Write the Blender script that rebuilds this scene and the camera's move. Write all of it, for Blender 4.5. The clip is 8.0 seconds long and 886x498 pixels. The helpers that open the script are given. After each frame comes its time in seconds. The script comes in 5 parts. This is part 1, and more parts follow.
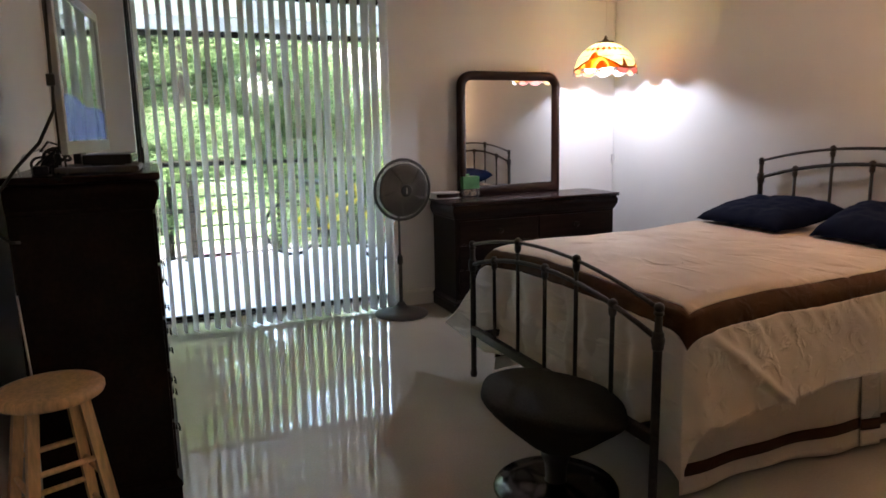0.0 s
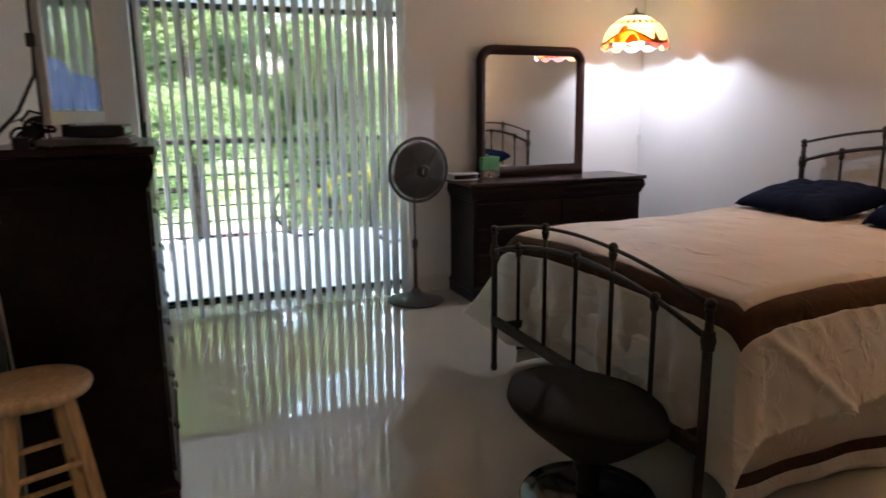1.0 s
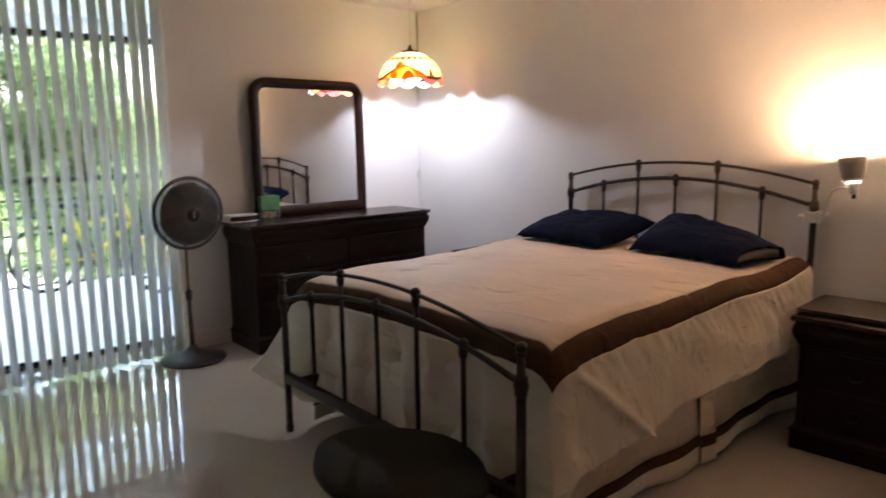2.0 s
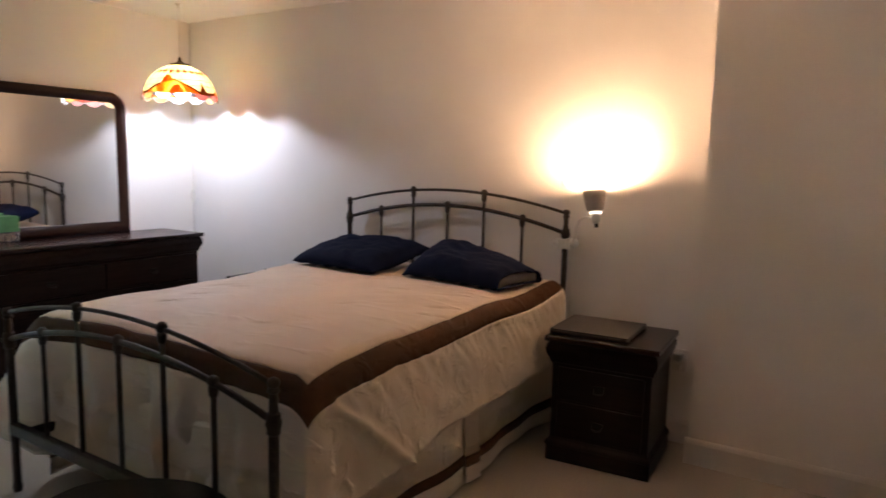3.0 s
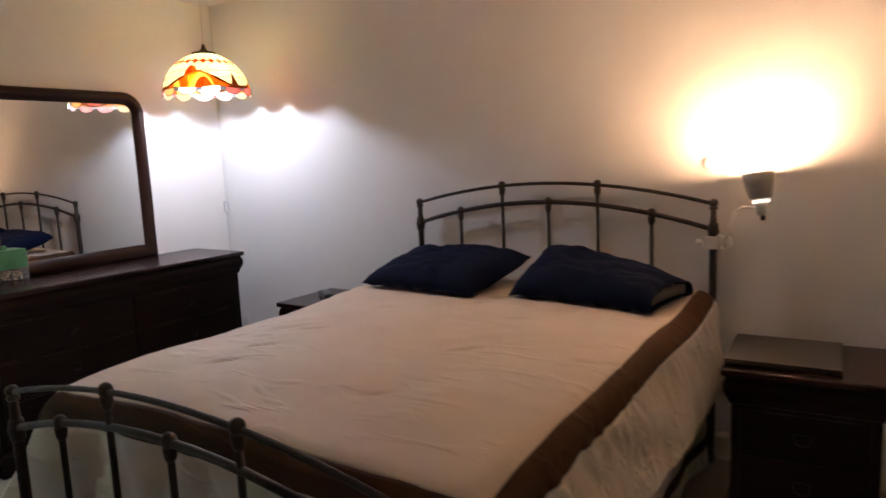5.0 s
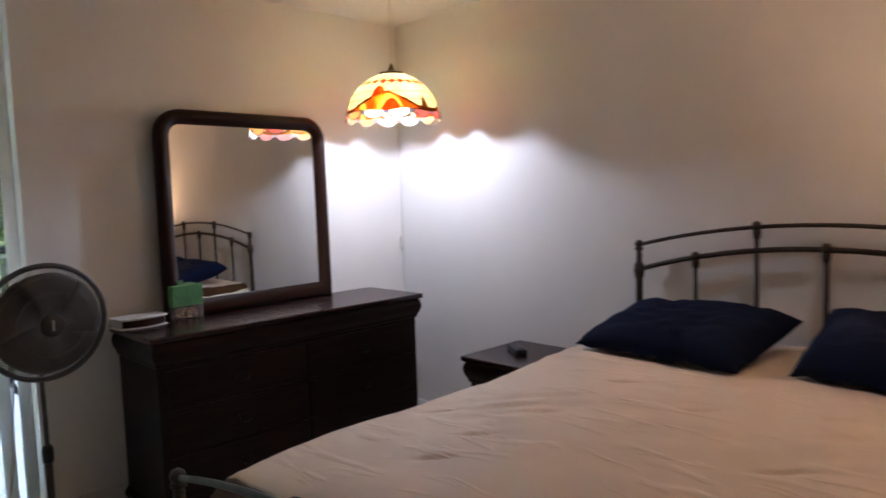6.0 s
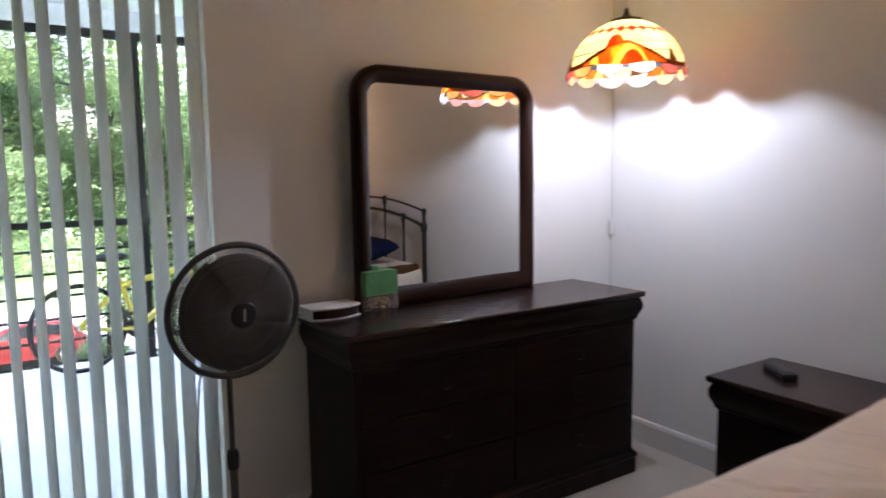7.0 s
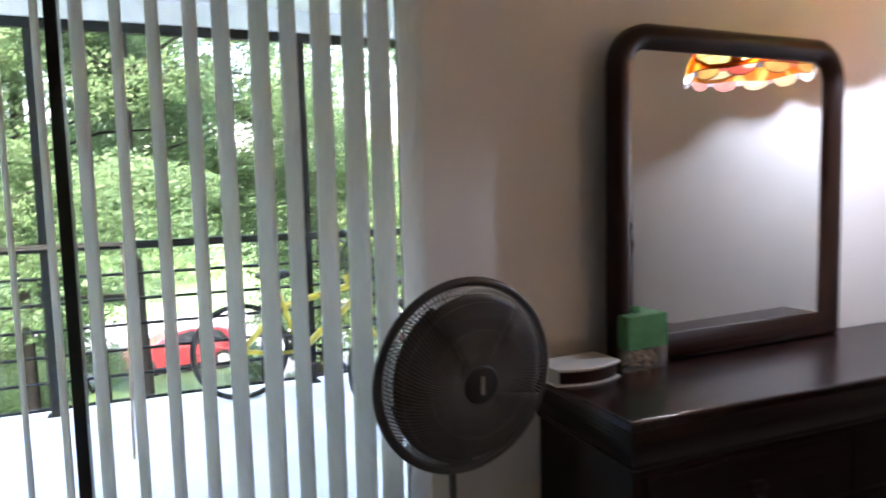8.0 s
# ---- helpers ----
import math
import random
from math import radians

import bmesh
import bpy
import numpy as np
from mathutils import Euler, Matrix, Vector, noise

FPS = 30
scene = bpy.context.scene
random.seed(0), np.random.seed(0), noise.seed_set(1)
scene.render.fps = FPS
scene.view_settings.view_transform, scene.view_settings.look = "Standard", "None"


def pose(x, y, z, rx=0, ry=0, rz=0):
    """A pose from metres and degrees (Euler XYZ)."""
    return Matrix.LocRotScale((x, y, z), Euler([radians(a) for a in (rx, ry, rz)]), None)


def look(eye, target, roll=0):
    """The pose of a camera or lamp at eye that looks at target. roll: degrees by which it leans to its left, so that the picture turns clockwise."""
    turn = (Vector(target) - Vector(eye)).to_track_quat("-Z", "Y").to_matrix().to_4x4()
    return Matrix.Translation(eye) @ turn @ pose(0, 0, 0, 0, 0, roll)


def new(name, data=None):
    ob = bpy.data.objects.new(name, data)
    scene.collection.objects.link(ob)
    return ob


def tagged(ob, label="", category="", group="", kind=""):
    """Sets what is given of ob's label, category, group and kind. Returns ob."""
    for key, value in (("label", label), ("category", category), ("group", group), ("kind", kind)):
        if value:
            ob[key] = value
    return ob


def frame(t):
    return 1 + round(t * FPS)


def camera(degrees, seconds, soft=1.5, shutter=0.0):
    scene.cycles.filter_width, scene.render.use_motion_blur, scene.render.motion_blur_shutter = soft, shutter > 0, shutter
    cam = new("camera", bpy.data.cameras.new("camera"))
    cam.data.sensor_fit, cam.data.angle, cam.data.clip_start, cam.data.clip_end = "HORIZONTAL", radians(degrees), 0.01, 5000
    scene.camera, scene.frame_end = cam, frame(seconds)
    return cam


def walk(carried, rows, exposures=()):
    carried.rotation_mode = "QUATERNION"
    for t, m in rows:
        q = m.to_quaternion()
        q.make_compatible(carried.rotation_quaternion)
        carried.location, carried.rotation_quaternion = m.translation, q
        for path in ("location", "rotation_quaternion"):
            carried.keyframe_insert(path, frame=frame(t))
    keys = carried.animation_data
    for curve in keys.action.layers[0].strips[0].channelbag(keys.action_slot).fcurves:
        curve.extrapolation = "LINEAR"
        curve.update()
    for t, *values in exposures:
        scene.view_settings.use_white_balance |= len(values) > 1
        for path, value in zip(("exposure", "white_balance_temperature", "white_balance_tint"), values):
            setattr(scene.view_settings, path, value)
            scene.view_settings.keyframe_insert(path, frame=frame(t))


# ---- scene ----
cam = camera(66.2, 8.0, 1.5, 0.4)
PATH = [
    (0, (-3.859, -5.161, 1.434), (-3.099, -3.345, 1.086), -1.1),
    (0.3, (-3.829, -5.111, 1.422), (-3.117, -3.284, 1.029), -0.7),
    (0.5, (-3.814, -5.072, 1.414), (-3.123, -3.239, 1.01), -0.5),
    (0.8, (-3.808, -4.990, 1.405), (-3.120, -3.153, 1.011), -0.9),
    (1, (-3.805, -4.906, 1.402), (-3.078, -3.086, 1.003), -0.6),
    (1.2, (-3.799, -4.806, 1.406), (-2.939, -3.046, 1.005), -1.1),
    (2.3, (-3.696, -4.667, 1.437), (-2.306, -3.257, 1.151), -0.3),
    (2.5, (-3.664, -4.699, 1.444), (-2.203, -3.361, 1.167), 0.0),
    (2.8, (-3.621, -4.729, 1.444), (-2.020, -3.557, 1.188), 0.8),
    (3, (-3.602, -4.732, 1.44), (-1.929, -3.666, 1.19), 1.3),
    (3.3, (-3.582, -4.716, 1.424), (-1.855, -3.740, 1.169), 1.8),
    (3.5, (-3.545, -4.678, 1.417), (-1.79, -3.763, 1.128), 1.7),
    (3.8, (-3.432, -4.563, 1.419), (-1.642, -3.713, 1.144), -0.3),
    (4, (-3.35, -4.473, 1.421), (-1.572, -3.598, 1.147), -1.0),
    (4.2, (-3.298, -4.389, 1.423), (-1.55, -3.457, 1.146), -1.0),
    (5.3, (-3.104, -3.75, 1.452), (-1.484, -2.603, 1.203), -2.9),
    (5.5, (-3.06, -3.636, 1.434), (-1.466, -2.447, 1.227), -2.9),
    (5.8, (-2.949, -3.446, 1.442), (-1.474, -2.106, 1.275), -2.5),
    (6, (-2.877, -3.313, 1.446), (-1.484, -1.888, 1.282), -1.9),
    (6.3, (-2.834, -3.119, 1.425), (-1.546, -1.601, 1.233), -1.3),
    (6.5, (-2.826, -2.98, 1.417), (-1.628, -1.391, 1.217), -1.0),
    (6.8, (-2.811, -2.758, 1.435), (-1.665, -1.132, 1.223), -1.1),
    (7, (-2.805, -2.599, 1.446), (-1.715, -0.937, 1.223), -0.7),
    (7.2, (-2.804, -2.427, 1.429), (-1.747, -0.747, 1.187), -0.9),
    (7.5, (-2.8, -2.16, 1.401), (-1.843, -0.411, 1.235), -1.9),
    (7.8, (-2.787, -1.901, 1.415), (-1.959, -0.087, 1.255), -2.2),
    (8, (-2.781, -1.735, 1.434), (-2.032, 0.11, 1.25), -1.4),
]
walk(cam, [(t, look(eye, target, roll)) for t, eye, target, roll in PATH],
     exposures=((0, 4.69, 6400, 17), (1.2, 4.69, 6400, 17), (2.5, 4.82, 6450, 17.5), (3.5, 4.64, 6450, 17.5), (4.0, 4.78, 6450, 17.5), (5.5, 4.38, 6350, 18), (6.5, 4.36, 6200, 17.5), (8.0, 4.38, 6250, 17.5)))

# ---- world, sun, lamps ----
world = bpy.data.worlds.new("world")
scene.world = world
world.use_nodes = True
wn = world.node_tree
sky = wn.nodes.new("ShaderNodeTexSky")
sky.sky_type, sky.sun_disc = "NISHITA", False
sky.dust_density, sky.air_density, sky.ozone_density = 6.0, 1.3, 0.6
sky.sun_elevation, sky.sun_rotation = radians(52), radians(200)
wn.nodes["Background"].inputs["Strength"].default_value = 0.15
wn.links.new(sky.outputs["Color"], wn.nodes["Background"].inputs["Color"])


def lamp(name, kind, place, power, colour, size):
    data = bpy.data.lights.new(name, kind)
    data.energy, data.color = power, colour
    if kind == "SUN":
        data.angle = size
    else:
        data.shadow_soft_size = size
    ob = new(name, data)
    ob.location = place
    return ob


sun = lamp("sun", "SUN", (0, 0, 30), 1.6, (1.0, 0.95, 0.86), radians(10))
sun.rotation_euler = (radians(38), 0, radians(-20))
LAMP = (-0.49, -0.525)
RIM = 1.835
SCONCE = (-0.15, -3.475)
lamp("pendant_bulb_light", "POINT", (LAMP[0], LAMP[1], RIM + 0.085), 1.75, (0.75, 0.835, 1.0), 0.028)
lamp("sconce_bulb_light", "POINT", (SCONCE[0] - 0.002, SCONCE[1] - 0.006, 1.293), 2.75, (1.0, 0.59, 0.32), 0.028)


# ---- materials ----
def material(name, colour, rough=0.5, metal=0.0, grain=0.0, scale=40.0, stain=0.0, stain_scale=2.0, bump=0.0, stretch=(1, 1, 1),
             transmit=0.0, coat=0.0, per_piece=0.0, sheen=0.0, spec=0.5, folds=0.0):
    m = bpy.data.materials.new(name)
    m.use_nodes = True
    t = m.node_tree
    b = t.nodes["Principled BSDF"]
    b.inputs["Roughness"].default_value = rough
    b.inputs["Metallic"].default_value = metal
    b.inputs["Base Color"].default_value = (*colour, 1)
    b.inputs["Coat Weight"].default_value = coat
    b.inputs["Coat Roughness"].default_value = 0.03
    b.inputs["Sheen Weight"].default_value = sheen
    b.inputs["Specular IOR Level"].default_value = spec
    co = t.nodes.new("ShaderNodeTexCoord")
    mp = t.nodes.new("ShaderNodeMapping")
    mp.inputs["Scale"].default_value = stretch
    t.links.new(co.outputs["Object"], mp.inputs["Vector"])
    fine = t.nodes.new("ShaderNodeTexNoise")
    fine.inputs["Scale"].default_value, fine.inputs["Detail"].default_value = scale, 6
    t.links.new(mp.outputs["Vector"], fine.inputs["Vector"])
    broad = t.nodes.new("ShaderNodeTexNoise")
    broad.inputs["Scale"].default_value, broad.inputs["Detail"].default_value = stain_scale, 3
    t.links.new(mp.outputs["Vector"], broad.inputs["Vector"])
    value = None
    for node, amount in ((fine, grain), (broad, stain)):
        if amount:
            r = t.nodes.new("ShaderNodeMapRange")
            r.inputs["From Min"].default_value, r.inputs["From Max"].default_value = 0.3, 0.7
            r.inputs["To Min"].default_value, r.inputs["To Max"].default_value = 1 - amount, 1 + amount
            t.links.new(node.outputs["Fac"], r.inputs["Value"])
            if value is None:
                value = r.outputs["Result"]
            else:
                k = t.nodes.new("ShaderNodeMath")
                k.operation = "MULTIPLY"
                t.links.new(value, k.inputs[0])
                t.links.new(r.outputs["Result"], k.inputs[1])
                value = k.outputs["Value"]
    if per_piece:
        geo = t.nodes.new("ShaderNodeNewGeometry")
        r = t.nodes.new("ShaderNodeMapRange")
        r.inputs["To Min"].default_value, r.inputs["To Max"].default_value = 1 - per_piece, 1 + per_piece
        t.links.new(geo.outputs["Random Per Island"], r.inputs["Value"])
        if value is None:
            value = r.outputs["Result"]
        else:
            k = t.nodes.new("ShaderNodeMath")
            k.operation = "MULTIPLY"
            t.links.new(value, k.inputs[0])
            t.links.new(r.outputs["Result"], k.inputs[1])
            value = k.outputs["Value"]
    tint = None
    if value is not None:
        mix = t.nodes.new("ShaderNodeVectorMath")
        mix.operation = "SCALE"
        mix.inputs[0].default_value = colour
        t.links.new(value, mix.inputs["Scale"])
        tint = mix.outputs["Vector"]
        t.links.new(tint, b.inputs["Base Color"])
    if bump:
        bn = t.nodes.new("ShaderNodeBump")
        bn.inputs["Strength"].default_value, bn.inputs["Distance"].default_value = 1.0, bump
        t.links.new(fine.outputs["Fac"], bn.inputs["Height"])
        t.links.new(bn.outputs["Normal"], b.inputs["Normal"])
        if folds:
            turn = t.nodes.new("ShaderNodeMapping")
            turn.inputs["Rotation"].default_value = (0, 0, radians(38))
            turn.inputs["Scale"].default_value = (1.0, 0.28, 1.0)
            t.links.new(co.outputs["Object"], turn.inputs["Vector"])
            soft = t.nodes.new("ShaderNodeTexNoise")
            soft.inputs["Scale"].default_value, soft.inputs["Detail"].default_value, soft.inputs["Distortion"].default_value = 13.0, 3.0, 0.7
            t.links.new(turn.outputs["Vector"], soft.inputs["Vector"])
            ridge = t.nodes.new("ShaderNodeMapRange")
            ridge.interpolation_type = "SMOOTHSTEP"
            ridge.inputs["From Min"].default_value, ridge.inputs["From Max"].default_value = 0.50, 0.72
            t.links.new(soft.outputs["Fac"], ridge.inputs["Value"])
            fb = t.nodes.new("ShaderNodeBump")
            fb.inputs["Strength"].default_value, fb.inputs["Distance"].default_value = 1.0, folds
            t.links.new(ridge.outputs["Result"], fb.inputs["Height"])
            t.links.new(fb.outputs["Normal"], bn.inputs["Normal"])
    if transmit:
        tr = t.nodes.new("ShaderNodeBsdfTranslucent")
        tr.inputs["Color"].default_value = (*colour, 1)
        if tint is not None:
            t.links.new(tint, tr.inputs["Color"])
        mx = t.nodes.new("ShaderNodeMixShader")
        mx.inputs["Fac"].default_value = transmit
        t.links.new(b.outputs["BSDF"], mx.inputs[1])
        t.links.new(tr.outputs["BSDF"], mx.inputs[2])
        t.links.new(mx.outputs["Shader"], t.nodes["Material Output"].inputs["Surface"])
    return m


def glass_material(name, colour=(1, 1, 1), rough=0.0, ior=1.45):
    m = bpy.data.materials.new(name)
    m.use_nodes = True
    b = m.node_tree.nodes["Principled BSDF"]
    b.inputs["Base Color"].default_value = (*colour, 1)
    b.inputs["Transmission Weight"].default_value = 1.0
    b.inputs["Roughness"].default_value = rough
    b.inputs["IOR"].default_value = ior
    return m


def glow_material(name, colour, strength):
    m = bpy.data.materials.new(name)
    m.use_nodes = True
    b = m.node_tree.nodes["Principled BSDF"]
    b.inputs["Base Color"].default_value = (0.02, 0.02, 0.02, 1)
    b.inputs["Roughness"].default_value = 0.06
    b.inputs["Emission Color"].default_value = (*colour, 1)
    b.inputs["Emission Strength"].default_value = strength
    return m


WALL = material("wall_paint", (0.85, 0.835, 0.815), 0.75, grain=0.02, scale=180, stain=0.03, stain_scale=1.3, bump=0.0006)
CEIL = material("ceiling_paint", (0.85, 0.84, 0.82), 0.85, grain=0.03, scale=220, stain=0.02, bump=0.001)
TRIM = material("trim_paint", (0.74, 0.72, 0.69), 0.45, grain=0.02, scale=60, stain=0.03)
FLOOR = material("polished_floor", (0.50, 0.45, 0.385), 0.03, grain=0.05, scale=90, stain=0.07, stain_scale=1.1, coat=0.55, spec=0.4)
WOOD = material("dark_mahogany", (0.0140, 0.0074, 0.0060), 0.38, grain=0.24, scale=22, stain=0.25, stain_scale=2.5, stretch=(0.25, 3, 3), spec=0.11)
WOOD_TOP = material("polished_mahogany_top", (0.024, 0.009, 0.007), 0.24, grain=0.15, scale=20, stain=0.2, stain_scale=3, stretch=(0.3, 3, 3), spec=0.4)
FRAME_WOOD = material("mirror_frame_mahogany", (0.022, 0.0078, 0.0050), 0.32, grain=0.15, scale=24, stain=0.2, stretch=(1, 1, 0.5), spec=0.28)
PINE = material("varnished_pine", (0.80, 0.55, 0.29), 0.32, grain=0.18, scale=26, stain=0.10, stain_scale=5, stretch=(3, 3, 0.35), coat=0.3)
TAN = material("weathered_wood", (0.30, 0.235, 0.175), 0.7, grain=0.2, scale=26, stain=0.1, stretch=(3, 3, 0.35))
PULL = material("antique_pewter", (0.020, 0.018, 0.016), 0.34, 1.0, grain=0.2, scale=60)
IRON = material("bronzed_iron", (0.046, 0.035, 0.028), 0.5, 0.1, spec=0.3, grain=0.25, scale=70, stain=0.2, stain_scale=9, bump=0.0004)
CREAM = material("cream_satin_cotton", (0.76, 0.62, 0.49), 0.62, grain=0.05, scale=420, stain=0.05, stain_scale=4, bump=0.0010, folds=0.0036, sheen=0.25)
BORDER = material("pale_cotton_border", (0.77, 0.69, 0.57), 0.68, grain=0.05, scale=420, stain=0.05, stain_scale=4, bump=0.0012, folds=0.0062, sheen=0.25)
BROWN = material("brown_satin_band", (0.078, 0.034, 0.012), 0.7, spec=0.2, grain=0.12, scale=300, stain=0.15, stain_scale=7, bump=0.001, folds=0.0035)
NAVY = material("navy_cotton", (0.006, 0.011, 0.036), 0.9, spec=0.1, grain=0.14, scale=380, stain=0.15, stain_scale=6, bump=0.0012)
TICKING = material("grey_pillow_ticking", (0.22, 0.20, 0.18), 0.8, grain=0.1, scale=200, bump=0.001)
LEATHER = material("black_leather", (0.030, 0.031, 0.028), 0.8, grain=0.3, scale=160, stain=0.2, bump=0.0012, spec=0.15)
GLOSS_BLACK = material("black_lacquer", (0.006, 0.006, 0.006), 0.12, grain=0.1, scale=40)
PLASTIC = material("black_plastic", (0.014, 0.014, 0.015), 0.38, grain=0.15, scale=120)
FAN_PLASTIC = material("charcoal_plastic", (0.058, 0.057, 0.058), 0.38, grain=0.12, scale=110, stain=0.1)
FAN_WIRE = material("black_wire", (0.13, 0.13, 0.13), 0.4, 0.0, grain=0.1)
SILVER = material("silver_plastic", (0.52, 0.54, 0.54), 0.35, grain=0.04, scale=90)
WHITE = material("white_plastic", (0.75, 0.74, 0.71), 0.4, grain=0.03, scale=80)
SHADE_GREY = material("grey_lamp_shade", (0.34, 0.33, 0.31), 0.55, grain=0.06, scale=90)
VANE = material("pvc_vane", (0.91, 0.91, 0.89), 0.7, grain=0.04, scale=60, stain=0.04, stain_scale=3, transmit=0.80, stretch=(1, 1, 0.3))
BRONZE = material("dark_bronze_aluminium", (0.020, 0.019, 0.018), 0.42, 0.5, grain=0.15, scale=80)
RAIL = material("black_painted_steel", (0.012, 0.013, 0.013), 0.5, spec=0.25, grain=0.2, scale=50, stain=0.2)
DECK = material("pale_concrete_deck", (0.74, 0.735, 0.785), 0.7, grain=0.08, scale=60, stain=0.1, stain_scale=1.5, bump=0.001)
STUCCO = material("porch_stucco", (0.84, 0.83, 0.84), 0.85, grain=0.05, scale=120, stain=0.05, bump=0.002)
CAME = material("bronzed_came", (0.085, 0.045, 0.022), 0.5, 0.4)
RUBBER = material("tyre_rubber", (0.02, 0.02, 0.02), 0.75, grain=0.2, scale=100)
YELLOW = material("yellow_bike_paint", (0.62, 0.50, 0.05), 0.28, coat=0.6, grain=0.05)
RED = material("red_car_paint", (0.27, 0.030, 0.038), 0.30, coat=0.5, grain=0.04)
CHROME = material("bright_steel", (0.62, 0.62, 0.62), 0.18, 1.0)
CARGLASS = material("tinted_car_glass", (0.02, 0.025, 0.03), 0.06)
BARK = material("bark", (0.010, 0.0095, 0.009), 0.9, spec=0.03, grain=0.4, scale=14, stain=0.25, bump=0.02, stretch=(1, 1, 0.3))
LEAF = material("leaves", (0.130, 0.196, 0.098), 0.65, spec=0.06, per_piece=0.20, transmit=0.78)
LEAF_PALE = material("pale_leaves", (0.162, 0.235, 0.108), 0.65, spec=0.06, per_piece=0.20, transmit=0.78)
GRASS = material("grass", (0.060, 0.105, 0.034), 0.9, grain=0.4, scale=5, stain=0.35, stain_scale=0.25, bump=0.05)
ROAD = material("sunlit_concrete", (0.13, 0.13, 0.135), 0.9, grain=0.2, scale=20, stain=0.15, stain_scale=0.4)
GLASS = glass_material("window_glass")
MIRROR = bpy.data.materials.new("silvered_mirror")
MIRROR.use_nodes = True
MIRROR.node_tree.nodes["Principled BSDF"].inputs["Metallic"].default_value = 1.0
MIRROR.node_tree.nodes["Principled BSDF"].inputs["Roughness"].default_value = 0.01
MIRROR.node_tree.nodes["Principled BSDF"].inputs["Base Color"].default_value = (0.86, 0.87, 0.86, 1)
SCREEN = material("glossy_tv_screen", (0.012, 0.012, 0.014), 0.03, coat=1.0, spec=1.0)
BULB = glow_material("cool_bulb", (0.9, 0.95, 1.0), 10.0)
WARM_BULB = glow_material("warm_bulb", (1.0, 0.76, 0.42), 14.0)


# ---- mesh helpers ----
def part(name, bm, mat, parent=None, label="", smooth=False):
    """Link a bmesh as one mesh object, under a thing or part when one is given."""
    bmesh.ops.recalc_face_normals(bm, faces=bm.faces)
    me = bpy.data.meshes.new(name)
    bm.to_mesh(me)
    bm.free()
    me.materials.append(mat)
    if smooth:
        me.polygons.foreach_set("use_smooth", [True] * len(me.polygons))
    ob = new(name, me)
    if parent is not None:
        ob.parent = parent
    if label:
        tagged(ob, label)
    return ob


def thing(name, m, label, category, group=""):
    ob = new(name)
    ob.empty_display_size = 0.05
    ob.matrix_basis = m
    return tagged(ob, label, category, group)


def box(bm, lo, hi, bevel=0.0, m=None):
    r = bmesh.ops.create_cube(bm, size=1)
    vs = r["verts"]
    for v in vs:
        v.co = Vector([(lo[i] + hi[i]) / 2 + v.co[i] * (hi[i] - lo[i]) for i in range(3)])
    if m is not None:
        bmesh.ops.transform(bm, matrix=m, verts=vs)
    if bevel:
        es = list({e for v in vs for e in v.link_edges})
        bmesh.ops.bevel(bm, geom=es, offset=bevel, segments=2, affect="EDGES", profile=0.6)
    return bm


def boxes(*items, bevel=0.0):
    bm = bmesh.new()
    for lo, hi in items:
        box(bm, lo, hi, bevel)
    return bm


def lathe(profile, segments=32, bm=None, m=None, cap=True):
    """Turn (radius, z) pairs round the z axis."""
    bm = bm or bmesh.new()
    rings = []
    for r, z in profile:
        ring = []
        for i in range(segments):
            a = 2 * math.pi * i / segments
            co = Vector((r * math.cos(a), r * math.sin(a), z))
            ring.append(bm.verts.new(m @ co if m is not None else co))
        rings.append(ring)
    for a, b in zip(rings, rings[1:]):
        for i in range(segments):
            j = (i + 1) % segments
            bm.faces.new((a[i], a[j], b[j], b[i]))
    if cap:
        bm.faces.new(rings[0])
        bm.faces.new(rings[-1])
    return bm


def tube(points, radius, bm=None, segments=8, closed=False, flat=1.0):
    """A round bar along points. radius: a number, or one for each point."""
    bm = bm or bmesh.new()
    pts = [Vector(p) for p in points]
    n = len(pts)
    rad = radius if isinstance(radius, (list, tuple)) else [radius] * n
    rings, side = [], None
    for i, p in enumerate(pts):
        a = pts[(i - 1) % n] if closed or i else p
        b = pts[(i + 1) % n] if closed or i < n - 1 else p
        d = (b - a).normalized()
        if side is None:
            side = d.orthogonal().normalized()
        side = (side - d * side.dot(d)).normalized()
        up = d.cross(side)
        rings.append([bm.verts.new(p + side * (rad[i] * math.cos(2 * math.pi * k / segments)) + up * (flat * rad[i] * math.sin(2 * math.pi * k / segments)))
                      for k in range(segments)])
    pairs = list(zip(rings, rings[1:])) + ([(rings[-1], rings[0])] if closed else [])
    for a, b in pairs:
        for k in range(segments):
            j = (k + 1) % segments
            bm.faces.new((a[k], a[j], b[j], b[k]))
    if not closed:
        bm.faces.new(rings[0])
        bm.faces.new(rings[-1])
    return bm


def ball(bm, place, r, squash=1.0, u=12, v=8):
    res = bmesh.ops.create_uvsphere(bm, u_segments=u, v_segments=v, radius=r)
    for w in res["verts"]:
        w.co = Vector((w.co.x, w.co.y, w.co.z * squash)) + Vector(place)
    return bm


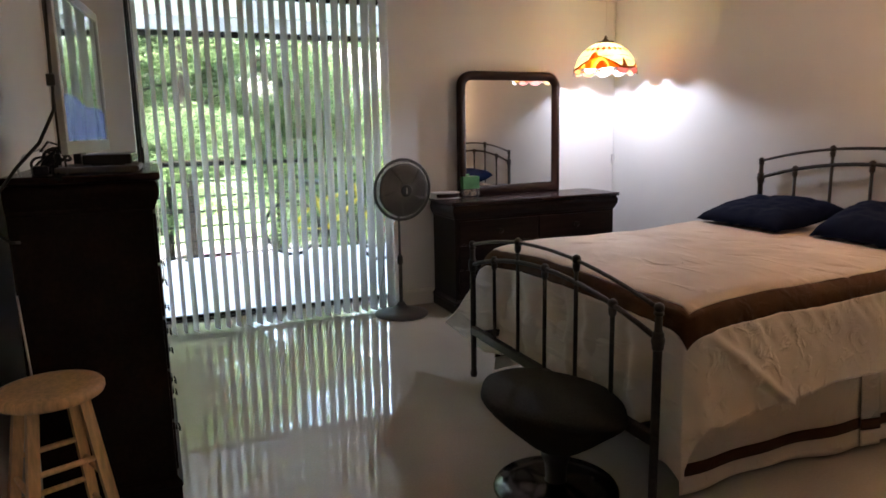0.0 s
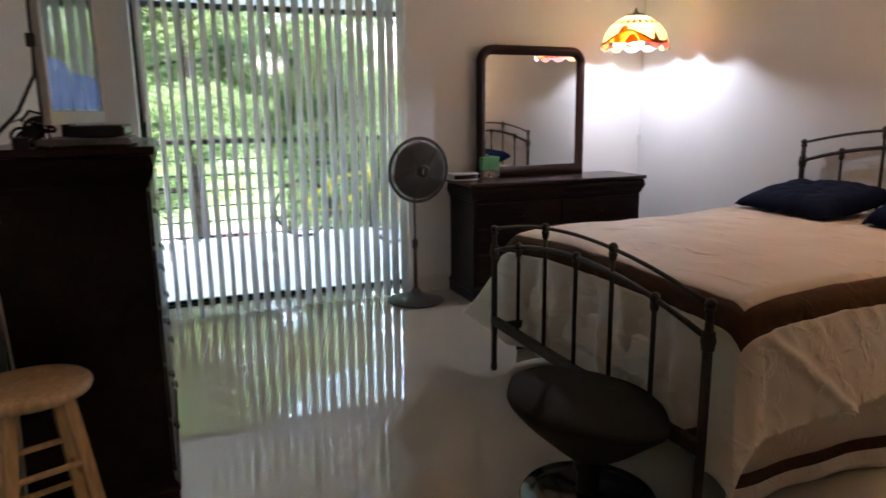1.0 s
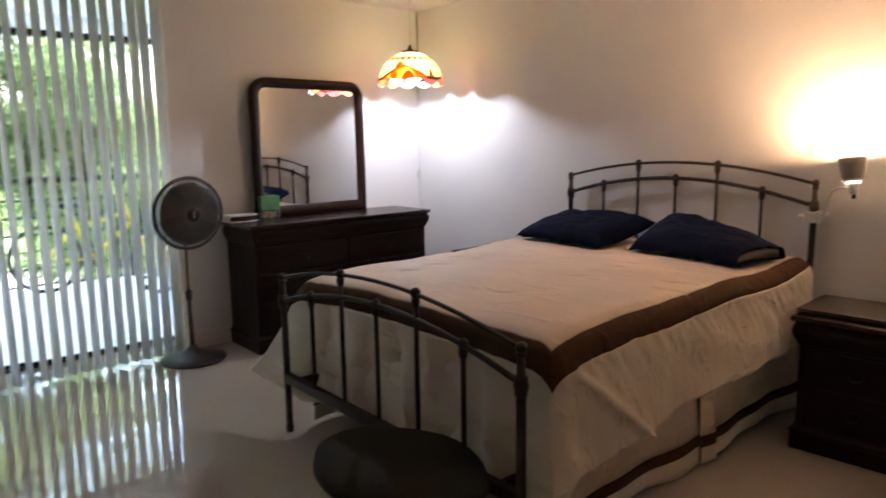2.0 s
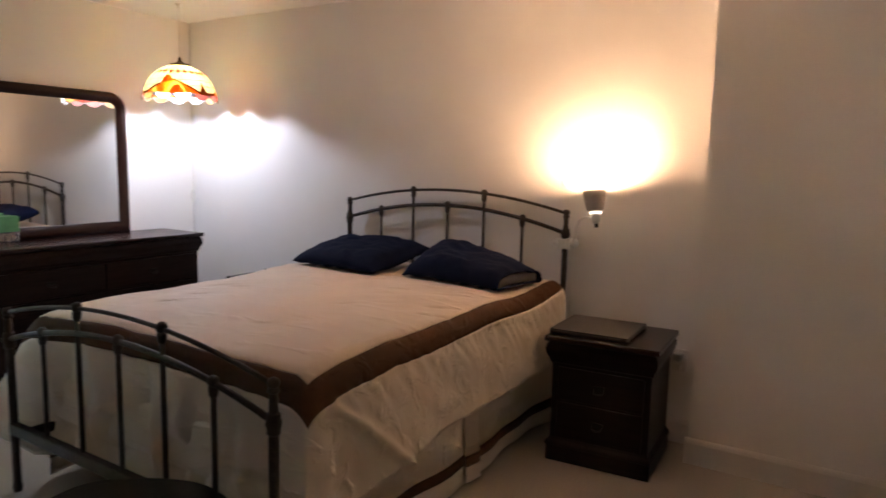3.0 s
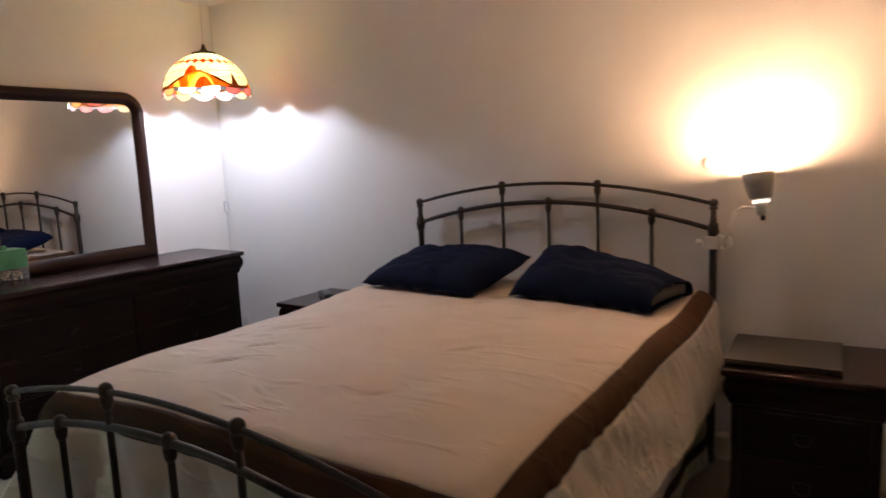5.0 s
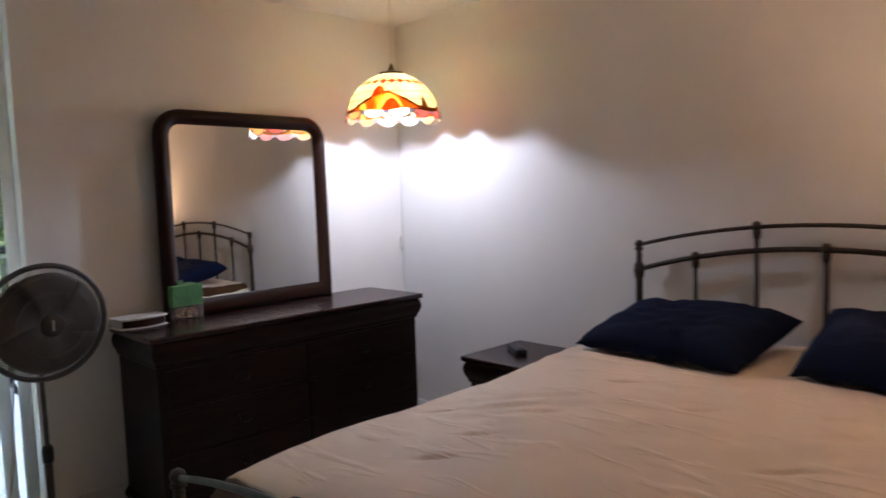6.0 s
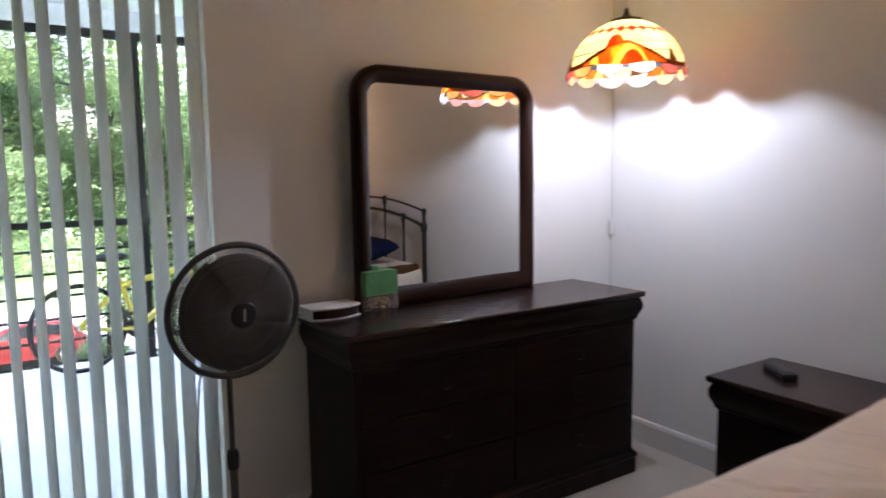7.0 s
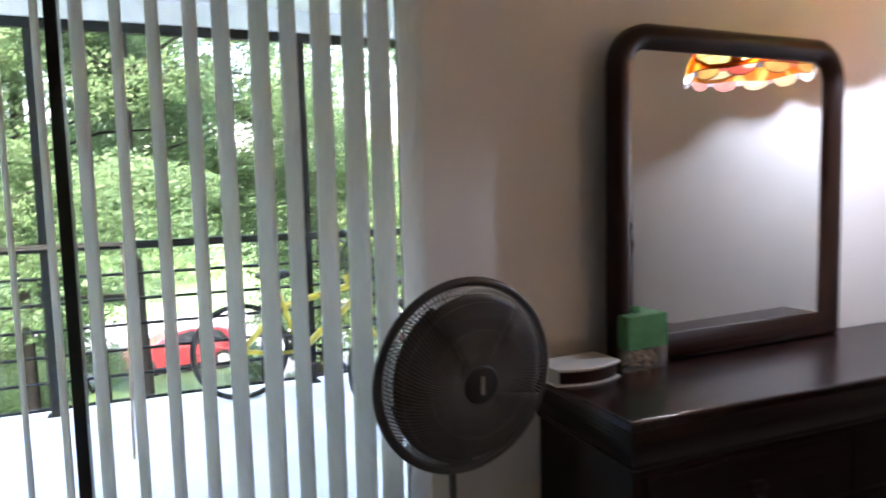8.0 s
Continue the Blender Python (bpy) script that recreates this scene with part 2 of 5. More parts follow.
def stack(x0, x1, y0, y1, levels, back="y1"):
    """Loft a moulded case: levels of (z, outset); the back side stays straight."""
    bm = bmesh.new()
    rings = []
    for z, o in levels:
        a, b, c, d = x0 - o, x1 + o, y0 - o, y1 + o
        if back == "y1":
            d = y1
        elif back == "x1":
            b = x1
        elif back == "x0":
            a = x0
        rings.append([bm.verts.new(p) for p in ((a, c, z), (b, c, z), (b, d, z), (a, d, z))])
    for p, q in zip(rings, rings[1:]):
        for i in range(4):
            j = (i + 1) % 4
            bm.faces.new((p[i], p[j], q[j], q[i]))
    bm.faces.new(rings[0])
    bm.faces.new(rings[-1])
    return bm


def arc(p, q, rise, n=16):
    """Points from p to q that bow up by rise."""
    p, q = Vector(p), Vector(q)
    return [p.lerp(q, i / n) + Vector((0, 0, rise * (1 - (2 * i / n - 1) ** 2))) for i in range(n + 1)]


def soften(ob, width, segments=2):
    b = ob.modifiers.new("soft edges", "BEVEL")
    b.width, b.segments, b.limit_method = width, segments, "ANGLE"
    return ob


def wall(name, pieces, mat, label):
    return tagged(part(name, boxes(*pieces), mat), label, "wall", kind="structure")


# ---- the room ----
WEST, SOUTH, TOP = -4.45, -6.6, 2.50
JOG, JOG_Y = -0.235, -4.043
D0, D1, DTOP = -3.968, -2.128, 2.485
DR = D1 + 0.075
tagged(part("floor", boxes(((WEST - 0.15, SOUTH - 0.15, -0.12), (0.15, 0.36, 0.0))), FLOOR), "polished cream floor that mirrors the window", "floor", kind="structure")
tagged(part("ceiling", boxes(((WEST - 0.15, SOUTH - 0.15, TOP), (0.15, 0.40, TOP + 0.15))), CEIL), "plain white painted ceiling", "ceiling", kind="structure")
wall("wall_north", (((WEST - 0.15, 0, -0.12), (D0, 0.40, TOP)), ((D1, 0, -0.12), (0.15, 0.12, TOP)), ((DR, 0.12, -0.12), (0.15, 0.40, TOP)), ((D0, 0, DTOP), (D1, 0.12, TOP)), ((D0, 0.12, DTOP), (DR, 0.40, TOP))), WALL,
     "white painted wall with a wide glass door opening")
wall("wall_east", (((0, JOG_Y, 0), (0.15, 0, TOP)),), WALL, "white painted wall behind the bed head")
wall("wall_jog", (((JOG, -5.02, 0), (0.15, JOG_Y, TOP)),), WALL, "white painted wall that juts out beside the bed")
wall("wall_south", (((-1.55, SOUTH, 0), (0.15, -5.02, TOP)), ((WEST - 0.15, SOUTH - 0.15, 0), (0.15, SOUTH, TOP))), WALL, "white painted wall at the room's end")
wall("wall_west", (((WEST - 0.15, SOUTH, 0), (WEST, 0, TOP)),), WALL, "white painted wall behind the tall chest")


def baseboard(name, x0, y0, x1, y1):
    bm = bmesh.new()
    d = Vector((x1 - x0, y1 - y0, 0))
    n = Vector((d.y, -d.x, 0)).normalized()
    prof = ((0, 0.0), (0.014, 0.0), (0.014, 0.105), (0.010, 0.118), (0.005, 0.126), (0, 0.128))
    ends = []
    for p in (Vector((x0, y0, 0)), Vector((x1, y1, 0))):
        ends.append([bm.verts.new(p + n * o + Vector((0, 0, z))) for o, z in prof])
    for i in range(len(prof) - 1):
        bm.faces.new((ends[0][i], ends[0][i + 1], ends[1][i + 1], ends[1][i]))
    bm.faces.new(ends[0])
    bm.faces.new(ends[1])
    return tagged(part(name, bm, TRIM), "white painted baseboard along the wall", "baseboard", kind="structure")


baseboard("baseboard_1", D1 + 0.03, 0, 0, 0)
baseboard("baseboard_2", 0, 0, 0, JOG_Y)
baseboard("baseboard_3", 0, JOG_Y, JOG, JOG_Y)
baseboard("baseboard_4", JOG, JOG_Y + 0.014, JOG, -5.02)
baseboard("baseboard_5", JOG, -5.02, -1.55, -5.02)
baseboard("baseboard_6", WEST, SOUTH, WEST, 0)
baseboard("baseboard_7", WEST, 0, D0 - 0.03, 0)

# the sliding glass door and its frame
door = thing("window_1", pose(0, 0.335, 0), "dark bronze sliding glass door onto the balcony", "sliding door")
door["kind"] = "structure"
mid = -3.027
for name, lo, hi in (("frame_head", (D0, -0.045, DTOP - 0.03), (DR, 0.045, DTOP)), ("frame_sill", (D0, -0.045, 0.0), (DR, 0.045, 0.012)),
                     ("frame_jamb", (D0, -0.045, 0.012), (D0 + 0.018, 0.045, DTOP - 0.03)), ("frame_jamb", (DR - 0.022, -0.045, 0.035), (DR, 0.045, DTOP - 0.03))):
    part(name, boxes((lo, hi), bevel=0.004), BRONZE, door)
for x0, x1, y, left, right in ((D0 + 0.018, mid + 0.016, 0.018, 0.024, 0.032), (mid - 0.016, DR - 0.022, -0.022, 0.032, 0.012)):
    sash = part("sash", boxes(((x0, y - 0.016, 0.014), (x0 + left, y + 0.016, DTOP - 0.032)), ((x1 - right, y - 0.016, 0.014), (x1, y + 0.016, DTOP - 0.032)),
                              ((x0 + left, y - 0.016, 0.014), (x1 - right, y + 0.016, 0.036)), ((x0 + left, y - 0.016, DTOP - 0.068), (x1 - right, y + 0.016, DTOP - 0.032)), bevel=0.003), BRONZE, door)
    pane = part("pane", boxes(((x0 + left, y - 0.003, 0.036), (x1 - right, y + 0.003, DTOP - 0.068))), GLASS, sash, "clear glass pane")
    pane.visible_shadow = False

# vertical blinds
blind = thing("vertical_blind", pose(0, -0.075, 0), "pale grey vertical blind, slats turned half open", "blind")
part("head_rail", boxes(((-3.99, -0.022, 2.43), (-2.14, 0.022, 2.475)), bevel=0.004), WHITE, blind)


def vane_mesh():
    bm = bmesh.new()
    w, n, z0, z1, th = 0.0445, 6, 0.022, 2.425, 0.0011
    us = [-1 + 2 * i / n for i in range(n + 1)]
    outline = [(w * u, 0.006 * (1 - u * u)) for u in us] + [(w * u, 0.006 * (1 - u * u) - th) for u in reversed(us)]
    lo, hi = [[bm.verts.new((a, b, z)) for a, b in outline] for z in (z0, z1)]
    for i in range(len(outline)):
        j = (i + 1) % len(outline)
        bm.faces.new((lo[i], lo[j], hi[j], hi[i]))
    bm.faces.new(lo)
    bm.faces.new(hi)
    return bm


first = None
rv = random.Random(5)
x = -2.190
while x > -3.96:
    turn = 110 + rv.uniform(-4, 4)
    m = pose(x, rv.uniform(-0.002, 0.002), 0, rv.uniform(-0.15, 0.15), rv.uniform(-0.15, 0.15), turn)
    if first is None:
        first = part("slat", vane_mesh(), VANE, blind, smooth=True)
        first.matrix_basis = m
    else:
        c = first.copy()
        scene.collection.objects.link(c)
        c.matrix_basis = m
    x -= 0.0745
part("wand", tube([(-3.93, -0.03, 2.43), (-3.925, -0.035, 1.35)], 0.004), WHITE, blind)


# ---- case furniture ----
def bail_pull(parent, place, m):
    """A small backplate with a swinging bail."""
    pull = part("drawer_pull", boxes(((-0.028, -0.006, -0.011), (0.028, 0.0, 0.011)), bevel=0.003), PULL, parent, "antique pewter drawer pull")
    pull.matrix_basis = Matrix.Translation(place) @ m
    pts = [(0.026 * math.cos(a), -0.012 - 0.006 * math.sin(a), -0.004 - 0.022 * math.sin(a)) for a in [math.pi * i / 10 for i in range(11)]]
    part("bail", tube(pts, 0.0028, segments=6), PULL, pull, smooth=True)
    return pull


def case_piece(name, m, width, depth, height, columns, heights, label, category, pulls=1, group=""):
    """A moulded case with an ogee frieze, plinth and drawers: front towards -y, back at y = 0, middle at x = 0."""
    t = thing(name, m, label, category, group)
    w = width / 2 - 0.035
    y0 = -depth + 0.035
    body = part("body", stack(-w, w, y0, 0, ((0.115, 0), (height - 0.135, 0))), WOOD, t)
    soften(body, 0.003)
    plinth = part("plinth", stack(-w, w, y0, 0, ((0, 0.014), (0.075, 0.014), (0.085, 0.020), (0.098, 0.018), (0.110, 0.006), (0.118, 0.002))), WOOD, t)
    soften(plinth, 0.002)
    frieze = [(height - 0.137, 0.001), (height - 0.130, 0.008), (height - 0.120, 0.010)]
    for i in range(9):
        u = i / 8
        frieze.append((height - 0.118 + 0.088 * u, 0.010 + 0.020 * math.sin(u * 2.6) - 0.004 * u))
    frieze += [(height - 0.028, 0.026)]
    part("frieze_drawer", stack(-w, w, y0, 0, frieze), WOOD, t, smooth=False)
    top = part("top", stack(-w, w, y0, 0, ((height - 0.028, 0.024), (height - 0.024, 0.033), (height - 0.006, 0.035), (height - 0.001, 0.032), (height, 0.028))), WOOD_TOP, t,
               "polished mahogany top")
    gap = 0.012
    z = height - 0.152
    for h in heights:
        for c in range(columns):
            cw = (2 * w - 0.05) / columns
            x0 = -w + 0.025 + c * cw + gap / 2
            x1 = x0 + cw - gap
            d = part("drawer", boxes(((x0, y0 - 0.009, z - h + gap), (x1, y0 + 0.010, z))), WOOD, t)
            soften(d, 0.005)
            if pulls == 1:
                places = [0.5]
            else:
                places = [0.24, 0.76]
            for f in places:
                bail_pull(d, (x0 + (x1 - x0) * f, y0 - 0.009, z - h / 2 + 0.012), Matrix())
        z -= h
    return t


dresser = case_piece("dresser", pose(-1.058, -0.02, 0), 1.53, 0.475, 0.884, 2, (0.192, 0.192, 0.205), "low dark mahogany dresser with six drawers against the wall", "dresser")
case_piece("nightstand", pose(-0.135, -3.668, 0, 0, 0, -86), 0.545, 0.475, 0.628, 1, (0.175, 0.185), "dark mahogany nightstand with a laptop on top", "nightstand", group="nightstands")
case_piece("nightstand", pose(-0.02, -1.232, 0, 0, 0, -90), 0.545, 0.46, 0.628, 1, (0.175, 0.185), "dark mahogany nightstand between bed and dresser", "nightstand", group="nightstands")
case_piece("chest_of_drawers", pose(-4.34, -2.03, 0, 0, 0, 90), 0.96, 0.495, 1.300, 1, (0.20, 0.208, 0.208, 0.208, 0.208),
                        "tall dark mahogany chest of drawers carrying a television", "chest of drawers", pulls=2)


# ---- mirror on the dresser ----
def mirror_outline(x0, x1, z0, z1, r, n=8):
    pts = [(x0, z0), (x1, z0)]
    for i in range(n + 1):
        a = math.pi / 2 * i / n
        pts.append((x1 - r + r * math.cos(a), z1 - r + r * math.sin(a)))
    for i in range(n + 1):
        a = math.pi / 2 * (1 + i / n)
        pts.append((x0 + r + r * math.cos(a), z1 - r + r * math.sin(a)))
    return pts


mirror = thing("dresser_mirror", pose(-1.105, -0.080, 0.884, -0.22, 0, 2.2), "mirror with rounded mahogany frame standing on the dresser", "mirror")
bm = bmesh.new()
W = 0.487
profile = ((0.0, 0.02), (0.0, -0.012), (0.012, -0.026), (0.030, -0.030), (0.048, -0.024), (0.060, -0.012), (0.070, -0.006), (0.072, 0.010))
rings = []
for o, y in profile:
    rr = max(0.13 - o, 0.05)
    rings.append([bm.verts.new((a, y, b)) for a, b in mirror_outline(-W + o, W - o, o * 1.15, 1.003 - o, rr)])
for a, b in zip(rings, rings[1:]):
    for i in range(len(a)):
        j = (i + 1) % len(a)
        bm.faces.new((a[i], a[j], b[j], b[i]))
part("frame", bm, FRAME_WOOD, mirror, "glossy reddish mahogany frame", smooth=True)
bm = bmesh.new()
bm.faces.new([bm.verts.new((a, 0.004, b)) for a, b in mirror_outline(-W + 0.066, W - 0.066, 0.074, 0.937, 0.062)])
part("mirror_glass", bm, MIRROR, mirror, "silvered mirror glass")
bm = bmesh.new()
bm.faces.new([bm.verts.new((a, 0.021, b)) for a, b in mirror_outline(-W + 0.004, W - 0.004, 0.004, 0.999, 0.125)])
part("backing", bm, WOOD, mirror)


# ---- the bed ----
HX, FX, Y0, Y1 = -0.058, -2.236, -1.718, -3.281
bed = thing("bed", pose(0, 0, 0), "queen bed with arched bronzed iron head and foot", "bed")


def bed_end(x, low, tip, under, rise, bottom, name):
    """Posts, two arched rails and spindles of one bed end."""
    end = part(name, boxes(((x - 0.022, Y1, bottom - 0.024), (x + 0.012, Y0, bottom + 0.024)), bevel=0.005), IRON, bed)
    for y in (Y0, Y1):
        post = part("post", tube([(x, y, low), (x, y, low + 0.02), (x, y, low + 0.04), (x, y, tip - 0.14), (x, y, tip - 0.012)], [0.017, 0.021, 0.0165, 0.0165, 0.0125], segments=12), IRON, end, smooth=True)
        bm = bmesh.new()
        ball(bm, (x, y, tip - 0.004), 0.020, 0.95)
        lathe(((0.014, 0), (0.019, 0.004), (0.019, 0.012), (0.013, 0.018)), 12, bm, Matrix.Translation((x, y, tip - 0.034)))
        part("finial", bm, IRON, end, smooth=True)
        bm = bmesh.new()
        ball(bm, (x, y, under), 0.026, 1.1)
        lathe(((0.017, -0.035), (0.022, -0.030), (0.022, 0.030), (0.017, 0.035)), 12, bm, Matrix.Translation((x, y, under)))
        part("collar", bm, IRON, end, smooth=True)
    upper = arc((x, Y0, tip - 0.008), (x, Y1, tip - 0.008), rise)
    lower = arc((x, Y0, under + 0.005), (x, Y1, under + 0.005), rise + 0.02)
    part("upper_rail", tube(upper, 0.0085, segments=8), IRON, end, smooth=True)
    part("lower_rail", tube(lower, 0.0112, segments=8), IRON, end, smooth=True)
    for i in range(1, 6):
        u = i / 6
        y = Y0 + (Y1 - Y0) * (0.172 + (u - 1 / 6) / (4 / 6) * 0.656)
        f = (y - Y0) / (Y1 - Y0)
        bow = 1 - (2 * f - 1) ** 2
        zl = under + 0.005 + (rise + 0.02) * bow
        zu = tip - 0.008 + rise * bow
        ztop = zu if i in (2, 4) else zl
        part("spindle", tube([(x, y, bottom), (x, y, ztop)], 0.0096, segments=8), IRON, end, smooth=True)
        bm = bmesh.new()
        ball(bm, (x, y, ztop + 0.004), 0.020, 1.05)
        lathe(((0.010, -0.050), (0.015, -0.040), (0.017, -0.022), (0.017, -0.012)), 10, bm, Matrix.Translation((x, y, ztop)))
        part("knuckle", bm, IRON, end, smooth=True)
    return end


bed_end(HX, 0.0, 1.188, 1.062, 0.098, 0.50, "headboard")
bed_end(FX, 0.0, 0.792, 0.664, 0.098, 0.285, "footboard")
for y in (Y0 - 0.10, Y1 + 0.10):
    part("side_rail", boxes(((FX + 0.02, y - 0.012, 0.26), (HX - 0.02, y + 0.012, 0.30)), bevel=0.004), IRON, bed)
for x in (-0.75, -1.5):
    part("slat", boxes(((x - 0.03, Y1 + 0.114, 0.262), (x + 0.03, Y0 - 0.114, 0.28)), bevel=0.003), IRON, bed)
    part("support_foot", lathe(((0.022, 0), (0.022, 0.02), (0.014, 0.04), (0.014, 0.262)), 12, m=Matrix.Translation((x, -2.5, 0))), IRON, bed, smooth=True)

BX0, BX1, BY0, BY1 = -0.085, -2.115, -1.775, -3.225
tagged(soften(part("box_spring", boxes(((BX1, BY1, 0.302), (BX0, BY0, 0.52))), BORDER), 0.03, 3), "cream box spring under the mattress", "box spring")
tagged(soften(part("mattress", boxes(((BX1, BY1, 0.522), (BX0, BY0, 0.765))), BORDER), 0.05, 4), "thick cream mattress on the box spring", "mattress")


# comforter: a sheet draped over the mattress on three sides
def sheet_edge(d, r=0.085):
    """Outward and downward run of cloth at d past the edge of the bed."""
    if d <= 0:
        return d, 0.0
    q = r * math.pi / 2
    if d < q:
        return r * math.sin(d / r), r * (1 - math.cos(d / r))
    return r + (d - q) * 0.10, r + (d - q) * 0.985


def drape(sx, sy):
    """Place of the cloth's point; sx runs from the head to past the foot, sy across."""
    length = 1.955
    half = 0.735
    mid_y = (Y0 + Y1) / 2
    dx = sx - length
    dy = abs(sy) - half - 0.020 + 0.085 * math.sqrt(max(0.0, sx) / length)
    side = 1 if sy > 0 else -1
    n1 = noise.noise(Vector((sx * 2.1, sy * 2.1, 0.3)))
    n2 = noise.noise(Vector((sx * 5.5 + 4, sy * 5.5, 1.7)))
    n3 = noise.noise(Vector((sx * 13, sy * 9 + 3, 2.9)))
    n4 = noise.noise(Vector((sx * 1.1 + 9, sy * 8.5, 4.2)))
    tuft, dip = 0.0, 0.0
    for tx, ty in TUFTS:
        ex, ey = sx - tx, sy - ty
        if abs(ex) < 0.35 and abs(ey) < 0.35:
            along, across = -0.62 * ex + 0.78 * ey, 0.78 * ex + 0.62 * ey
            tuft += math.exp(-(along / 0.055) ** 2 - (across / 0.011) ** 2)
            dip += math.exp(-(along / 0.20) ** 2 - (across / 0.10) ** 2)
    pull = max(0.0, noise.noise(Vector((sx * 1.7, sy * 1.9, 3.3))) + 0.15)
    ripple = noise.noise(Vector(((0.78 * sx + 0.62 * sy) * 20, (-0.62 * sx + 0.78 * sy) * 3.0, 7.7)))
    top = 0.815 + 0.012 * n1 + 0.005 * n2 + 0.0016 * n3 + 0.004 * n4 - 0.010 * tuft - 0.004 * dip + 0.018 * ripple * pull * pull + 0.004 * ripple * pull
    top += 0.018 * (1 - min(1, (sy / half) ** 2)) - 0.030 * max(0, (sx - 1.55) / 0.4) ** 2
    slump = min(1.0, max(0.0, (-sy - 0.30) / 0.43)) * min(1.0, max(0.0, (sx - 0.45) / 0.6))
    top -= 0.032 * slump * slump
    top -= 0.016 * min(1.0, max(0.0, (0.9 - sx) / 0.5))
    cx, cy, down = sx, sy, 0.0
    if dx > 0 and dy > 0:
        p = 2.2
        d = (dx ** p + dy ** p) ** (1 / p)
        out, down = sheet_edge(d)
        ux, uy = dx / math.hypot(dx, dy), dy / math.hypot(dx, dy)
        flare = min(dx, dy)
        cx = length + out * ux * 0.9 + (0.16 if side > 0 else 0.20) * flare
        down *= 1 - (0.58 if side > 0 else 0.85) * flare
        cy = side * (half + out * uy + (0.10 if side > 0 else 0.50) * flare + 0.10 * max(0, dy - 0.06))
    elif dx > 0:
        out, down = sheet_edge(dx)
        cx = length + min(out, 0.066) - 0.012 * min(1.0, max(0.0, (dx - 0.345) / 0.018))
        fold = min(1.0, max(0, dx - 0.08) / 0.3)
        cx += fold * (0.026 * math.sin(sy * 13 + 3.5 * n1) + 0.017 * math.sin(sy * 37 + 4 * n2) + 0.020 * n2 + 0.009 * n3 + 0.012 * ripple) - 0.008 * fold
    elif dy > 0:
        out, down = sheet_edge(dy)
        fold = min(1.0, max(0, dy - 0.08) / 0.3)
        wave = math.sin(sx * 8.5 + 3.0 * n1) + 0.45 * math.sin(sx * 19 + 2 * n2)
        bulge = 0.014 * math.exp(-((sx - 1.60) / (0.34 if sx < 1.60 else 0.14)) ** 2)
        bulge += 0.022 * math.exp(-((sx - 0.55) / 0.35) ** 2)
        crease = math.sin(15 * sx + 22 * dy + 4 * n1) * max(0.0, noise.noise(Vector((sx * 2.3, dy * 3.0, 5.5))) + 0.1)
        ridge = 0.030 * math.exp(-((sx - 1.95 + 1.04 * (dy - 0.14)) / 0.030) ** 2) * min(1.0, max(0.0, (dy - 0.14) / 0.12))
        pucker = ridge + 0.013 * crease + 0.017 * noise.noise(Vector((sx * 24 + 14 * dy, dy * 7.0, 3.1))) * max(0.0, 1 - max(0.0, dy - 0.12) / 0.2) + 0.005 * noise.noise(Vector((sx * 15, sy * 3.0, 8.1)))
        cy = side * (half + out + fold * (0.006 * wave + bulge) + min(1.0, max(0, dy - 0.12) / 0.06) * pucker + 0.10 * max(0, dy - 0.06) * max(0, min(1, (sx - 0.9) / 1.05)) ** 1.5)
    wob = 0.010 * n2 * (1 if down > 0.1 else 0)
    x = BX0 - 0.03 - cx
    if x < FX + 0.030:
        x = FX + 0.030 + 0.3 * (x - FX - 0.030) if abs(cy) < 0.80 else x
    return Vector((x, mid_y - cy + wob * (1 if dy > 0 else 0), max(top - down, 0.03)))


TUFTS = [(0.42 + 0.425 * k, -0.33 + 0.63 * q) for k in range(4) for q in range(2)] + [(0.62, -0.02), (0.99, 0.0), (1.38, -0.62), (1.52, -0.36), (1.04, 0.66), (1.17, 0.70)]
comforter = thing("comforter", pose(0, 0, 0), "cream comforter with a brown satin band, spread over the bed", "comforter")
def steps(*marks):
    """Numbers that pass through the marks, each stretch cut into its count of steps."""
    out = [marks[0]]
    for (count, goal), start in zip(marks[1:], [marks[0]] + [m[1] for m in marks[1:]]):
        out += [start + (goal - start) * k / count for k in range(1, count + 1)]
    return out


SX = steps(0.0, (250, 1.995), (10, 2.085), (30, 2.49))
SY = steps(-1.17, (29, -0.828), (10, -0.735), (200, 0.735), (10, 0.828), (29, 1.17))
zones = {"centre_panel": bmesh.new(), "band": bmesh.new(), "outer_border": bmesh.new()}
made = {k: {} for k in zones}


def comforter_vert(zone, key):
    if key not in made[zone]:
        made[zone][key] = zones[zone].verts.new(drape(SX[key[0]], SY[key[1]]))
    return made[zone][key]


for i in range(len(SX) - 1):
    for j in range(len(SY) - 1):
        sx = (SX[i] + SX[i + 1]) / 2
        sy = abs(SY[j] + SY[j + 1]) / 2
        zone = "centre_panel" if sx < 1.995 and sy < 0.735 else "band" if sx < 2.085 and sy < 0.828 else "outer_border"
        zones[zone].faces.new([comforter_vert(zone, k) for k in ((i, j), (i + 1, j), (i + 1, j + 1), (i, j + 1))])
for zone, mat, label in (("centre_panel", CREAM, "cream satin centre panel"), ("band", BROWN, "dark brown satin band"), ("outer_border", BORDER, "cream outer border")):
    o = part(zone, zones[zone], mat, comforter, label, smooth=True)
    s = o.modifiers.new("thickness", "SOLIDIFY")
    s.thickness, s.offset = 0.016, -1.0


